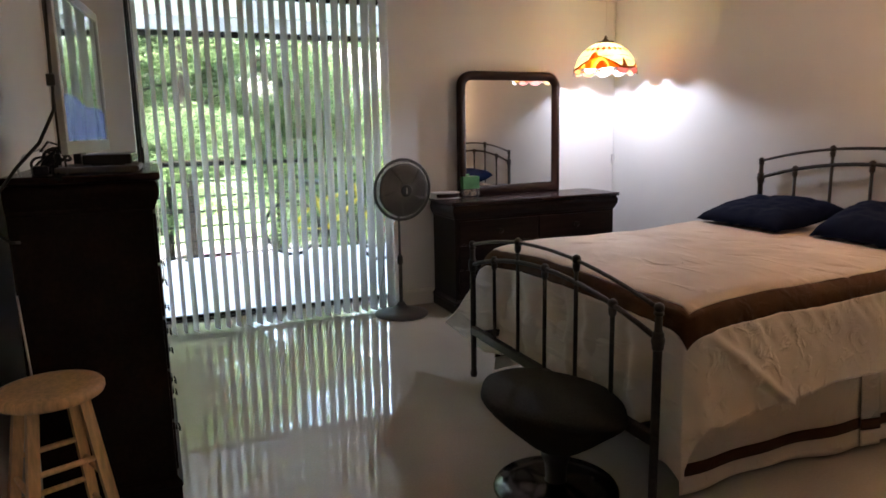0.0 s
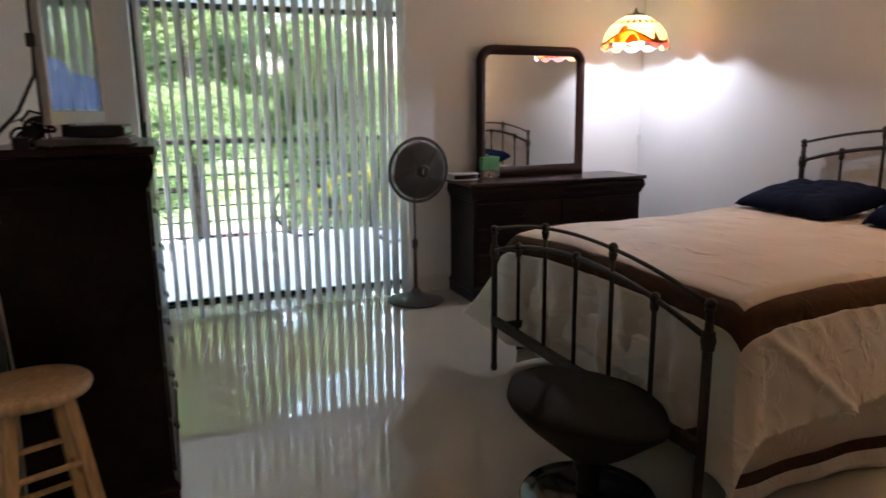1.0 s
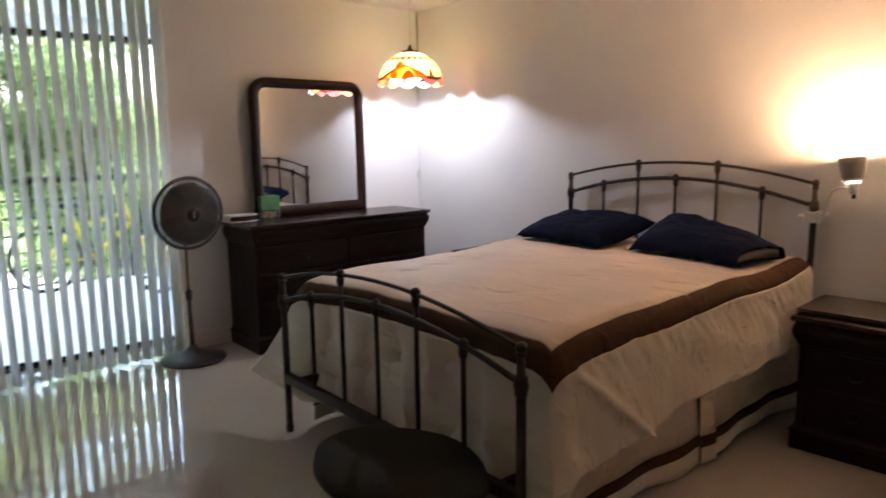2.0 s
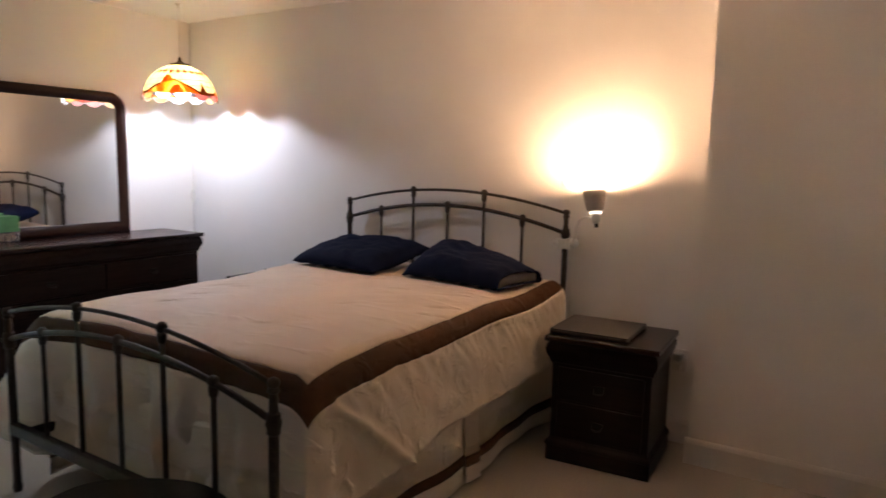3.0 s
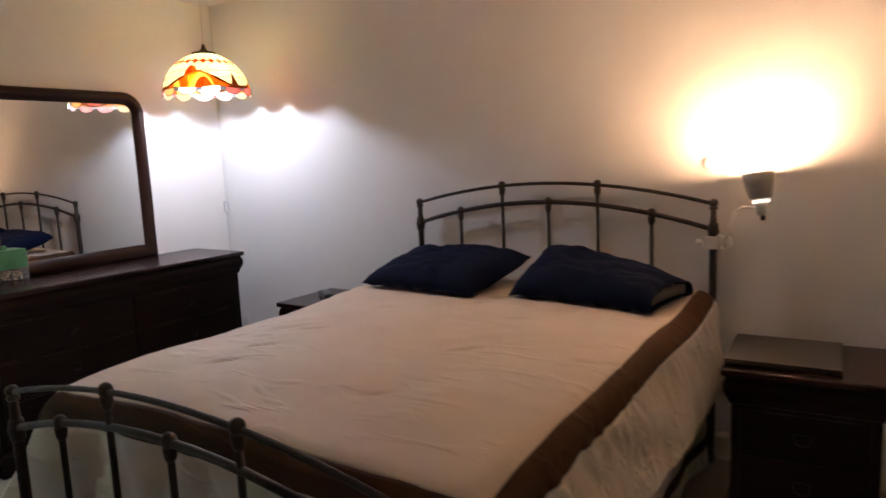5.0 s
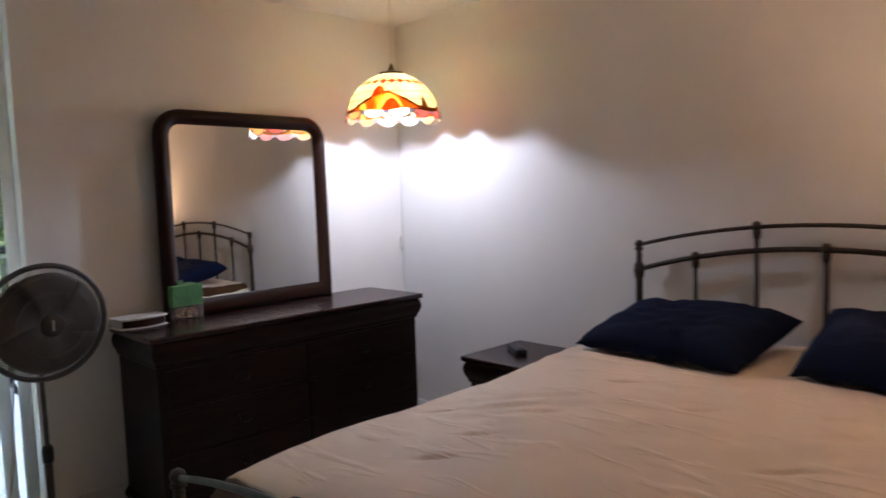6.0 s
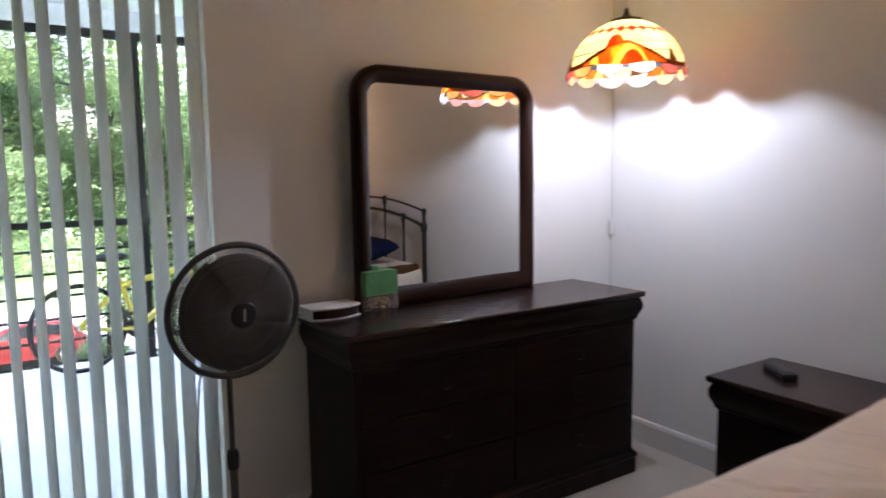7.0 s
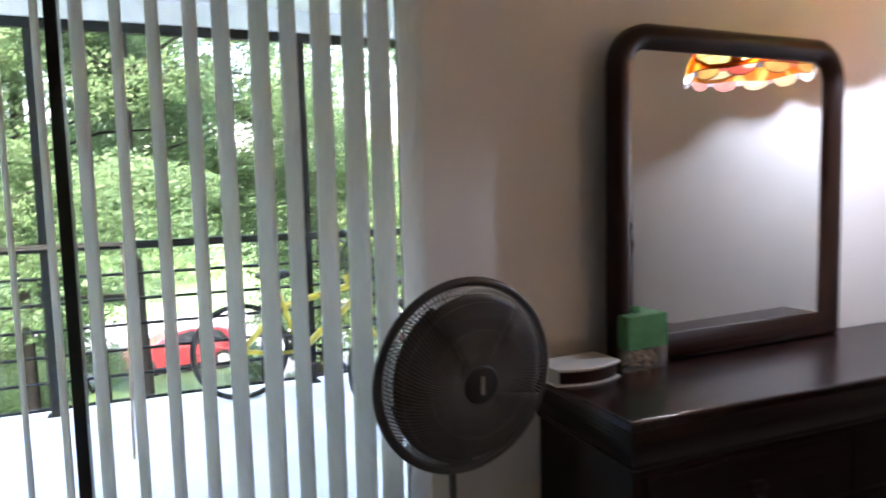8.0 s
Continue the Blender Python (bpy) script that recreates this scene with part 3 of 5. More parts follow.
# bed skirt on the sides and the foot
def skirt_panel(x0, y0, x1, y1, name_parent, trim_mat=BROWN):
    n = max(8, int(math.hypot(x1 - x0, y1 - y0) / 0.025))
    d = Vector((x1 - x0, y1 - y0, 0)).normalized()
    out = Vector((d.y, -d.x, 0))
    for nm, za, zb, off, mat in (("skirt_top", 0.145, 0.50, 0.0, BORDER), ("skirt_band", 0.095, 0.145, 0.0015, trim_mat), ("skirt_hem", 0.012, 0.095, 0.0, BORDER)):
        bm = bmesh.new()
        rows = []
        for z in [za + (zb - za) * k / 3 for k in range(4)]:
            row = []
            for i in range(n + 1):
                u = i / n
                p = Vector((x0 + (x1 - x0) * u, y0 + (y1 - y0) * u, z))
                s = math.hypot(x1 - x0, y1 - y0) * u
                low = (0.5 - z) / 0.5
                p += out * (off + low * (0.014 * math.sin(s * 7 + 1) + 0.008 * math.sin(s * 17)) + 0.02 * low)
                if z < 0.02:
                    p.z += 0.010 * (1 + math.sin(s * 5))
                row.append(bm.verts.new(p))
            rows.append(row)
        for a, b in zip(rows, rows[1:]):
            for i in range(n):
                bm.faces.new((a[i], a[i + 1], b[i + 1], b[i]))
        o = part(nm, bm, mat, name_parent, smooth=True)
        s = o.modifiers.new("thickness", "SOLIDIFY")
        s.thickness = 0.003


skirt = thing("bed_skirt", pose(0, 0, 0), "cream bed skirt with a brown band, split at mid side", "bed skirt")
skirt_panel(-2.10, BY1 - 0.022, -1.085, BY1 - 0.022, skirt)
skirt_panel(-0.985, BY1 - 0.022, -0.10, BY1 - 0.022, skirt)
skirt_panel(-1.098, BY1 - 0.034, -0.998, BY1 - 0.044, skirt)
skirt_panel(-0.10, BY0 + 0.022, -2.10, BY0 + 0.022, skirt)


# pillows
def pillow(front_far, front_near, back_far, back_near, thick, seed, label, open_end=False):
    """A stuffed case over four corners, flat where it lies on the bed."""
    bm = bmesh.new()
    n = 34
    ff, fn, bf, bn = [Vector(p) for p in (front_far, front_near, back_far, back_near)]
    base = (ff + fn + bf + bn) / 4
    base.z = 0.83
    tops = {}
    for sgn in (1, -1):
        for i in range(n + 1):
            for j in range(n + 1):
                loose = open_end and i == n and j not in (0, n)
                if sgn == -1 and (i in (0, n) or j in (0, n)) and not loose:
                    tops[sgn, i, j] = tops[1, i, j]
                    continue
                u, v = -1 + 2 * i / n, -1 + 2 * j / n
                uu, vv = u * (1 - 0.05 * (1 - v * v) * abs(u) ** 3), v * (1 - 0.05 * (1 - u * u) * abs(v) ** 3)
                p, q = (uu + 1) / 2, (vv + 1) / 2
                mid = (ff * (1 - p) + fn * p) * (1 - q) + (bf * (1 - p) + bn * p) * q
                end = 1 - u ** 4
                if open_end and u > 0:
                    end = 1 - 0.62 * u ** 3
                edge = max(0.0, end * (1 - v ** 4)) ** 0.46
                w = Vector((u * 2.2 + seed, v * 2.2, sgn))
                fold = 0.016 * noise.noise(w) + 0.010 * noise.noise(w * 2.7)
                seam = 0.010 * noise.noise(Vector((u * 7 + seed, v * 1.5, 4))) * (1 - edge)
                pull = 0.012 * math.exp(-((u + 0.55 * v + 0.25) / 0.10) ** 2) - 0.014 * math.exp(-((u + 0.50 * v + 0.05) / 0.07) ** 2)
                if open_end:
                    pull += 0.030 * math.exp(-((u + 0.42) / 0.10) ** 2 - ((v - 0.72) / 0.20) ** 2) + 0.014 * math.exp(-((u + 0.02) / 0.09) ** 2 - ((v - 0.78) / 0.16) ** 2)
                if sgn == 1:
                    z = mid.z + thick * 0.56 * edge + (fold + pull * (0.4 + 0.6 * v * v)) * edge + seam
                else:
                    z = max(mid.z - thick * 0.4 * edge, min(mid.z, 0.832))
                tops[sgn, i, j] = bm.verts.new((mid.x - base.x, mid.y - base.y, z - base.z))
        for i in range(n):
            for j in range(n):
                bm.faces.new([tops[sgn, c, d] for c, d in ((i, j), (i + 1, j), (i + 1, j + 1), (i, j + 1))])
    p = thing("pillow", Matrix.Translation(base), label, "pillow", "bed pillows")
    if open_end:
        cap = bmesh.new()
        rows = []
        for k in range(9):
            row = []
            for j in range(2, n - 1, 2):
                hi, lo = tops[1, n, j].co, tops[-1, n, j].co
                at = lo.lerp(hi, 0.06 + 0.80 * k / 8)
                swell = math.sin(math.pi * k / 8) * math.sin(math.pi * j / n)
                row.append(cap.verts.new(at + Vector((0.0, 0.016 - 0.014 * swell, 0.0))))
            rows.append(row)
        for c, d in zip(rows, rows[1:]):
            for k in range(len(c) - 1):
                cap.faces.new((c[k], c[k + 1], d[k + 1], d[k]))
        inner = part("inner_pillow", cap, TICKING, p, "grey ticking showing at the open end", smooth=True)
        inner.modifiers.new("thickness", "SOLIDIFY").thickness = 0.012
        hem = [tops[1, n, j].co.copy() for j in range(n + 1)] + [tops[-1, n, j].co.copy() for j in range(n - 1, 0, -1)]
        part("case_hem", tube(hem, 0.0055, segments=6, closed=True), NAVY, p, smooth=True)
    case = part("pillowcase", bm, NAVY, p, smooth=True)
    s = case.modifiers.new("thickness", "SOLIDIFY")
    s.thickness = 0.002
    return p


pillow((-0.661, -1.777, 0.832), (-0.688, -2.422, 0.826), (-0.215, -1.800, 0.925), (-0.188, -2.465, 0.924), 0.145, 1.0, "plump navy pillow leaning towards the bed head")
pillow((-0.588, -2.545, 0.826), (-0.674, -3.187, 0.824), (-0.158, -2.538, 0.955), (-0.290, -3.250, 0.826), 0.19, 7.0, "navy pillow with its grey filling showing at one end", True)


# ---- pendant lamp with stained glass ----
pendant = thing("pendant_lamp", pose(LAMP[0], LAMP[1], 0), "stained glass dome lamp hanging lit in the corner", "pendant lamp")


def stained(name, colour, transmit, clear=0.16):
    """Art glass: mostly milky, a little of the light goes straight through."""
    m = material(name, colour, 0.25, grain=0.15, scale=45, stain=0.25, stain_scale=9, transmit=transmit)
    t = m.node_tree
    out = t.nodes["Material Output"].inputs["Surface"]
    milky = out.links[0].from_socket
    through_glass = t.nodes.new("ShaderNodeBsdfTransparent")
    through_glass.inputs["Color"].default_value = (*[min(1.0, c * 1.7) for c in colour], 1)
    mx = t.nodes.new("ShaderNodeMixShader")
    mx.inputs["Fac"].default_value = clear
    t.links.new(milky, mx.inputs[1])
    t.links.new(through_glass.outputs["BSDF"], mx.inputs[2])
    t.links.new(mx.outputs["Shader"], out)
    return m


G_CREAM = stained("cream_art_glass", (0.520, 0.450, 0.240), 0.72)
G_AMBER = stained("amber_art_glass", (0.500, 0.270, 0.035), 0.72)
G_ORANGE = stained("orange_art_glass", (0.560, 0.150, 0.012), 0.72)
G_RED = stained("red_art_glass", (0.460, 0.070, 0.010), 0.72)
G_DEEP = stained("deep_orange_art_glass", (0.520, 0.105, 0.010), 0.72)
G_YELLOW = stained("yellow_art_glass", (0.640, 0.440, 0.110), 0.74)
G_BROWN = stained("brown_art_glass", (0.150, 0.045, 0.006), 0.60)
G_PEACH = stained("peach_art_glass", (0.560, 0.370, 0.180), 0.62)
G_ROSE = stained("rose_art_glass", (0.480, 0.190, 0.150), 0.62)
G_GREY = stained("smoky_art_glass", (0.260, 0.250, 0.240), 0.45)
G_CLEAR = stained("clear_art_glass", (0.90, 0.90, 0.88), 0.85)
G_WHITE = stained("white_art_glass", (0.620, 0.600, 0.560), 0.60)


def dome(f):
    """Radius and height of the shade at f, 0 at the crown and 1 at the rim."""
    a = 0.24 + f * 1.22
    return 0.250 * math.sin(a) / math.sin(1.46), RIM + 0.02 + 0.225 * (math.cos(a) - math.cos(1.46)) / (math.cos(0.24) - math.cos(1.46))


def glass_piece(s0, s1, upper, lower, sector, mat, parent, scallop=0.0, columns=6):
    """One bent piece of glass between two curves; s runs across a third of the shade."""
    bm = bmesh.new()
    lines = []
    for k in range(columns + 1):
        s = s0 + (s1 - s0) * k / columns
        f0, f1 = upper(s), lower(s)
        line = []
        for dr in (0.0, -0.003):
            for q in range(7):
                f = f0 + max(0.0, f1 - f0) * q / 6
                r, z = dome(f)
                a = turn_of(s, sector)
                if scallop and q:
                    z -= scallop * q / 6 * math.sqrt(max(0.0, math.sin(math.pi * k / columns)))
                line.append(bm.verts.new(((r + dr) * math.cos(a), (r + dr) * math.sin(a), z)))
        lines.append((f1 - f0, line))
    for (h0, u), (h1, v) in zip(lines, lines[1:]):
        if h0 + h1 < 0.008:
            continue
        for o in (0, 7):
            for q in range(6):
                bm.faces.new((u[o + q], v[o + q], v[o + q + 1], u[o + q + 1]))
    bmesh.ops.delete(bm, geom=[v for v in bm.verts if not v.link_faces], context="VERTS")
    if not bm.faces:
        bm.free()
        return None
    return part("glass_piece", bm, mat, parent, smooth=True)


shade = part("shade", lathe([(dome(0)[0] + 0.012, dome(0)[1] - 0.006), (dome(0)[0] + 0.008, dome(0)[1] + 0.008), (0.028, dome(0)[1] + 0.016), (0.014, dome(0)[1] + 0.030), (0.007, dome(0)[1] + 0.055)], 24), CAME, pendant,
             "bronze cap on the crown of the shade", smooth=True)
leads = bmesh.new()
FLOWER = radians(222)


def turn_of(s, sector):
    return FLOWER + (sector + s) * 2 * math.pi / 3


def lead(f_of, s0, s1, sector, r, n=10):
    pts = []
    for k in range(n + 1):
        s = s0 + (s1 - s0) * k / n
        q = dome(f_of(s))
        a = turn_of(s, sector)
        pts.append(((q[0] + 0.001) * math.cos(a), (q[0] + 0.001) * math.sin(a), q[1]))
    tube(pts, r, leads, 5)


def border(s):
    """Lower edge of the flowers: the wavy brown border."""
    return 0.952 + 0.014 * math.cos(4 * math.pi * s + 0.5)


def wings(s):
    """Upper edge of the brown garland, which arches over each flower."""
    return min(border(s) - 0.052, 0.640 + 0.31 * (abs(s) / (0.45 if s < 0 else 0.39)) ** 1.25)


def garland(s):
    return min(border(s), wings(s) + 0.034 + 0.018 * min(1.0, abs(s) / 0.4))


def bud(s):
    """Red bud on the flower and pointed bud on the garland."""
    return min(wings(s), 0.520 + 0.17 * (abs(s + 0.09) / 0.080) ** 3.0, 0.66 + 0.20 * (abs(s - 0.41) / 0.040) ** 1.1)


def side_petal(s):
    return max(garland(s), min(border(s), 0.795 + 0.15 * (abs(s + 0.255) / 0.046) ** 2.2))


def arch(s):
    """Outer edge of the pale yellow petal that arches over the middle."""
    return max(garland(s), min(border(s), 0.680 + 0.24 * (abs(s - 0.035) / 0.128) ** 2.0))


def arch_inside(s):
    return max(arch(s), min(border(s), 0.770 + 0.17 * (abs(s - 0.050) / 0.092) ** 2.6))


def level(f, wave=0.0):
    return lambda s: f + wave * math.sin(9 * s + 40 * f)


def above(curve, stop):
    return lambda s: min(curve(s), stop(s))


def star(s, way):
    """Edge of the ring of red stars, eight to a third of the shade."""
    u = (s * 8) % 1.0
    return 0.395 + way * (0.005 + 0.078 * max(0.0, 1 - 1.15 * abs(2 * u - 1)) ** 1.3)


for sector in range(3):
    for k in range(8):
        a0, a1 = -0.5 + k / 8, -0.5 + (k + 1) / 8
        glass_piece(a0, a1, level(0.0), lambda s: star(s, -1), sector, G_CREAM, shade, columns=16)
        glass_piece(a0, a1, lambda s: star(s, -1), lambda s: star(s, 1), sector, G_RED, shade, columns=16)
        lead(level(0.395), a0, a1, sector, 0.0016, 3)
    lines = (lambda s: star(s, 1), level(0.50, 0.008), level(0.63, 0.012), level(0.76, 0.012), border)
    for row in range(4):
        shift = (0.0, 0.05, -0.04, 0.03)[row]
        cuts = [-0.5] + [-0.25 + shift, 0.02 + shift, 0.26 + shift] + [0.5]
        for a0, a1 in zip(cuts, cuts[1:]):
            glass_piece(a0, a1, above(lines[row], bud), above(lines[row + 1], bud), sector, G_CREAM, shade, columns=18)
        if row > 1:
            for k in range(20):
                a0, a1 = -0.5 + k / 20, -0.5 + (k + 1) / 20
                if lines[row]((a0 + a1) / 2) < bud((a0 + a1) / 2):
                    lead(lines[row], a0, a1, sector, 0.0014, 2)
    glass_piece(-0.20, -0.085, bud, wings, sector, G_RED, shade, columns=10)
    glass_piece(-0.085, 0.02, bud, wings, sector, G_ORANGE, shade, columns=10)
    glass_piece(0.34, 0.48, bud, wings, sector, G_BROWN, shade, columns=10)
    # far-side garland is white instead of brown: the bulb's glare put into the colour
    glass_piece(-0.5, -0.30, wings, garland, sector, G_WHITE if sector == 2 else G_BROWN, shade, columns=10)
    glass_piece(-0.30, -0.16, wings, garland, sector, G_BROWN, shade, columns=8)
    glass_piece(-0.16, 0.14, wings, garland, sector, G_ORANGE, shade, columns=14)
    glass_piece(0.14, 0.30, wings, garland, sector, G_BROWN, shade, columns=8)
    glass_piece(0.30, 0.5, wings, garland, sector, G_WHITE if sector == 1 else G_BROWN, shade, columns=10)
    lead(wings, -0.5, 0.5, sector, 0.0016, 40)
    for a0, a1, top, bottom, mat in ((-0.42, -0.265, garland, side_petal, G_ORANGE), (-0.265, -0.12, garland, side_petal, G_ORANGE), (-0.42, -0.12, side_petal, border, G_YELLOW),
                                     (-0.12, 0.05, garland, arch, G_AMBER), (0.05, 0.42, garland, arch, G_ORANGE),
                                     (-0.12, 0.05, arch, arch_inside, G_YELLOW), (0.05, 0.24, arch, arch_inside, G_YELLOW), (-0.10, 0.18, arch_inside, border, G_DEEP)):
        glass_piece(a0, a1, top, bottom, sector, mat, shade, columns=18)
    for a0, a1 in (((-0.5, -0.25), (0.25, 0.5)), ((-0.5, 0.25),), ((-0.25, 0.5),))[sector]:
        lead(border, a0, a1, sector, 0.0024, 24)
    for k, mat in enumerate((G_PEACH, G_CLEAR, G_CLEAR, G_ROSE) if sector == 0 else (G_ROSE, G_PEACH, G_PEACH, G_WHITE) if sector == 1 else (G_WHITE, G_PEACH, G_PEACH, G_ROSE)):
        a0, a1 = -0.5 + k / 4, -0.5 + (k + 1) / 4
        inner = 0.028
        glass_piece(a0 + inner, a1 - inner, border, level(1.0), sector, mat, shade, 0.024, 12)
        glass_piece(a1 - inner, a1 + inner, border, level(0.985), sector, G_ROSE if k % 2 and sector else G_GREY, shade, 0.008, 4)
        for e in (a0 + inner, a1 - inner):
            pts = []
            for q in range(4):
                r, z = dome(border(e) + (1.0 - border(e)) * q / 3)
                pts.append((r * math.cos(turn_of(e, sector)), r * math.sin(turn_of(e, sector)), z))
            tube(pts, 0.0022, leads, 5)
        rim = []
        for q in range(13):
            u = q / 12
            e = a0 + inner + (a1 - a0 - 2 * inner) * u
            r, z = dome(1.0)
            rim.append((r * math.cos(turn_of(e, sector)), r * math.sin(turn_of(e, sector)), z - 0.024 * math.sqrt(math.sin(math.pi * u)) if 0 < u < 1 else z))
        tube(rim, 0.0022, leads, 5)
part("came", leads, CAME, shade, "dark lead came between the glass pieces")
bm = bmesh.new()
ball(bm, (0, 0, RIM + 0.085), 0.012, 1.3)
part("bulb", bm, BULB, pendant, "lit cool white bulb", smooth=True)
part("socket", lathe(((0.016, RIM + 0.112), (0.018, RIM + 0.117), (0.018, RIM + 0.16), (0.010, RIM + 0.18)), 16), CAME, pendant, smooth=True)
part("stem", tube([(0, 0, RIM + 0.17), (0, 0, dome(0)[1] + 0.02)], 0.006), CAME, pendant)
part("cord", tube([(0, 0, dome(0)[1] + 0.05), (0.004, 0.002, 2.3), (0, 0, TOP - 0.02)], 0.0024, segments=6), TRIM, pendant, "thin pale hanging cord")
part("ceiling_hook", lathe(((0.020, TOP - 0.001), (0.018, TOP - 0.008), (0.006, TOP - 0.018), (0.004, TOP - 0.03)), 12), WHITE, pendant, smooth=True)
cord = thing("lamp_cord", pose(-0.012, -0.012, 0), "white plug-in cord and in-line switch down the corner", "cord")
part("cord_run", tube([(LAMP[0] + 0.012, LAMP[1] + 0.012, TOP - 0.012), (-0.22, -0.25, TOP - 0.045), (0, 0, TOP - 0.012), (0, 0, 1.9), (0.002, -0.003, 1.18)], 0.004, segments=6), WHITE, cord)
part("switch_body", boxes(((-0.016, -0.016, 1.10), (0.008, 0.008, 1.18)), bevel=0.006), WHITE, cord, "white in-line dimmer switch")
part("cord_drop", tube([(0, 0, 1.10), (-0.002, -0.004, 0.7), (0.0, -0.002, 0.31)], 0.0035, segments=6), WHITE, cord)


# ---- clip lamp on the headboard post ----
sc = thing("clip_lamp", pose(SCONCE[0], SCONCE[1], 0), "grey clip-on reading lamp turned up at the wall, lit", "clip lamp")
cup = [(0.019, 1.207), (0.040, 1.210), (0.045, 1.216), (0.050, 1.238), (0.056, 1.275), (0.060, 1.316), (0.058, 1.316), (0.054, 1.275), (0.048, 1.240), (0.040, 1.218), (0.019, 1.214)]
tilt = pose(0, 0, 1.26, -8, 5, 0) @ pose(0, 0, -1.26)
part("shade", lathe(cup, 28, m=tilt, cap=False), SHADE_GREY, sc, "grey metal shade", smooth=True)
bm = bmesh.new()
for k in range(16):
    ball(bm, tilt @ Vector((0.029 * math.cos(math.pi * k / 8), 0.029 * math.sin(math.pi * k / 8), 1.199)), 0.0062, 1.2, 8, 6)
part("ring", bm, glow_material("lit_ring", (1.0, 0.80, 0.55), 0.10), sc, "ring of small openings glowing under the shade", smooth=True)
part("socket", lathe(((0.008, 1.140), (0.018, 1.146), (0.022, 1.155), (0.022, 1.192), (0.020, 1.21)), 20, m=tilt), SILVER, sc, smooth=True)
bm = bmesh.new()
ball(bm, (-0.002, -0.006, 1.293), 0.012, 1.3)
lathe(((0.012, 1.212), (0.012, 1.240), (0.008, 1.268)), 12, bm, tilt)
part("bulb", bm, WARM_BULB, sc, "lit warm bulb", smooth=True)
ax, ay = HX - SCONCE[0], Y1 - SCONCE[1]
for dx in (-0.010, 0.012):
    part("arm", tube([(dx, 0.016, 1.174), (0.02 + dx, 0.062, 1.172), (0.036 + dx, 0.094, 1.155), (0.050 + dx, 0.114, 1.115), (0.062 + dx, 0.126, 1.065), (0.072 + dx, 0.136, 1.025)], 0.0055, segments=8), WHITE, sc, "white arm bar", smooth=True)
bm = boxes(((ax - 0.036, ay - 0.020, 0.985), (ax - 0.018, ay + 0.030, 1.040)), ((ax - 0.034, ay + 0.0172, 0.990), (ax + 0.012, ay + 0.034, 1.032)), ((ax - 0.034, ay - 0.040, 0.985), (ax + 0.012, ay - 0.0172, 1.045)), bevel=0.005)
part("clamp", bm, WHITE, sc)
bm = bmesh.new()
ball(bm, (ax - 0.012, ay - 0.056, 1.018), 0.026, 1.15)
part("arm_joint", bm, WHITE, sc, smooth=True)
part("clamp_screw", tube([(ax - 0.01, ay + 0.034, 1.010), (ax - 0.01, ay + 0.046, 1.010), (ax - 0.01, ay + 0.048, 1.010), (ax - 0.01, ay + 0.066, 1.010)], [0.005, 0.005, 0.016, 0.014], segments=12), WHITE, sc, smooth=True)
part("switch_knob", lathe(((0.0, 1.120), (0.008, 1.121), (0.010, 1.126), (0.010, 1.141)), 14, m=tilt, cap=False), PLASTIC, sc, "black switch knob", smooth=True)
part("cable", tube([(0.055, 0.135, 1.02), (ax + 0.005, ay - 0.022, 0.93), (ax + 0.01, ay - 0.025, 0.7), (ax + 0.03, ay - 0.05, 0.45), (0.145, ay - 0.2, 0.12)], 0.0028, segments=6), WHITE, sc)


# ---- pedestal fan ----
fan = thing("pedestal_fan", pose(-2.163, -0.240, 0), "black pedestal fan at rest beside the dresser", "fan")
part("base", lathe(((0.205, 0), (0.212, 0.008), (0.205, 0.020), (0.150, 0.034), (0.085, 0.052), (0.048, 0.066), (0.034, 0.082), (0.026, 0.10)), 40), FAN_PLASTIC, fan, "round charcoal plastic foot", smooth=True)
part("lower_pole", tube([(0, 0, 0.09), (0, 0, 0.44)], 0.0145, segments=14), FAN_PLASTIC, fan, smooth=True)
part("height_collar", lathe(((0.0145, 0.40), (0.021, 0.41), (0.022, 0.46), (0.017, 0.475)), 16), PLASTIC, fan, smooth=True)
part("upper_pole", tube([(0, 0, 0.45), (0, 0, 0.86)], 0.0095, segments=12), FAN_PLASTIC, fan, smooth=True)
head = Matrix.Translation((0.018, -0.055, 0.985)) @ pose(0, 0, 0, 90 + 3, 0, 6)
R = 0.228
motor = part("motor", lathe(((0.02, -0.165), (0.055, -0.155), (0.070, -0.12), (0.072, -0.07), (0.060, -0.045)), 28, m=head), FAN_PLASTIC, fan, smooth=True)
part("neck", boxes(((-0.022, -0.005, 0.85), (0.022, 0.085, 0.93)), bevel=0.012), FAN_PLASTIC, fan)


def cage(name, depth, flip):
    """One half of the guard: closely set curved wires, three rings and a hub."""
    bm = bmesh.new()
    for i in range(126):
        a = 2 * math.pi * i / 126
        pts = []
        for k in range(6):
            u = k / 5
            r = 0.045 + (R - 0.045) * u
            tw = a + 0.35 * (1 - u) * flip
            z = flip * depth * (1 - u ** 5)
            pts.append(head @ Vector((r * math.cos(tw), r * math.sin(tw), z)))
        tube(pts, 0.0014, bm, 4)
    for u in (0.45, 0.78):
        r = 0.045 + (R - 0.045) * u
        z = flip * depth * (1 - u ** 5)
        tube([head @ Vector((r * math.cos(2 * math.pi * i / 40), r * math.sin(2 * math.pi * i / 40), z)) for i in range(40)], 0.0014, bm, 4, True)
    return tagged(part(name, bm, FAN_WIRE, fan, "fine black wire guard"), kind="stuff")


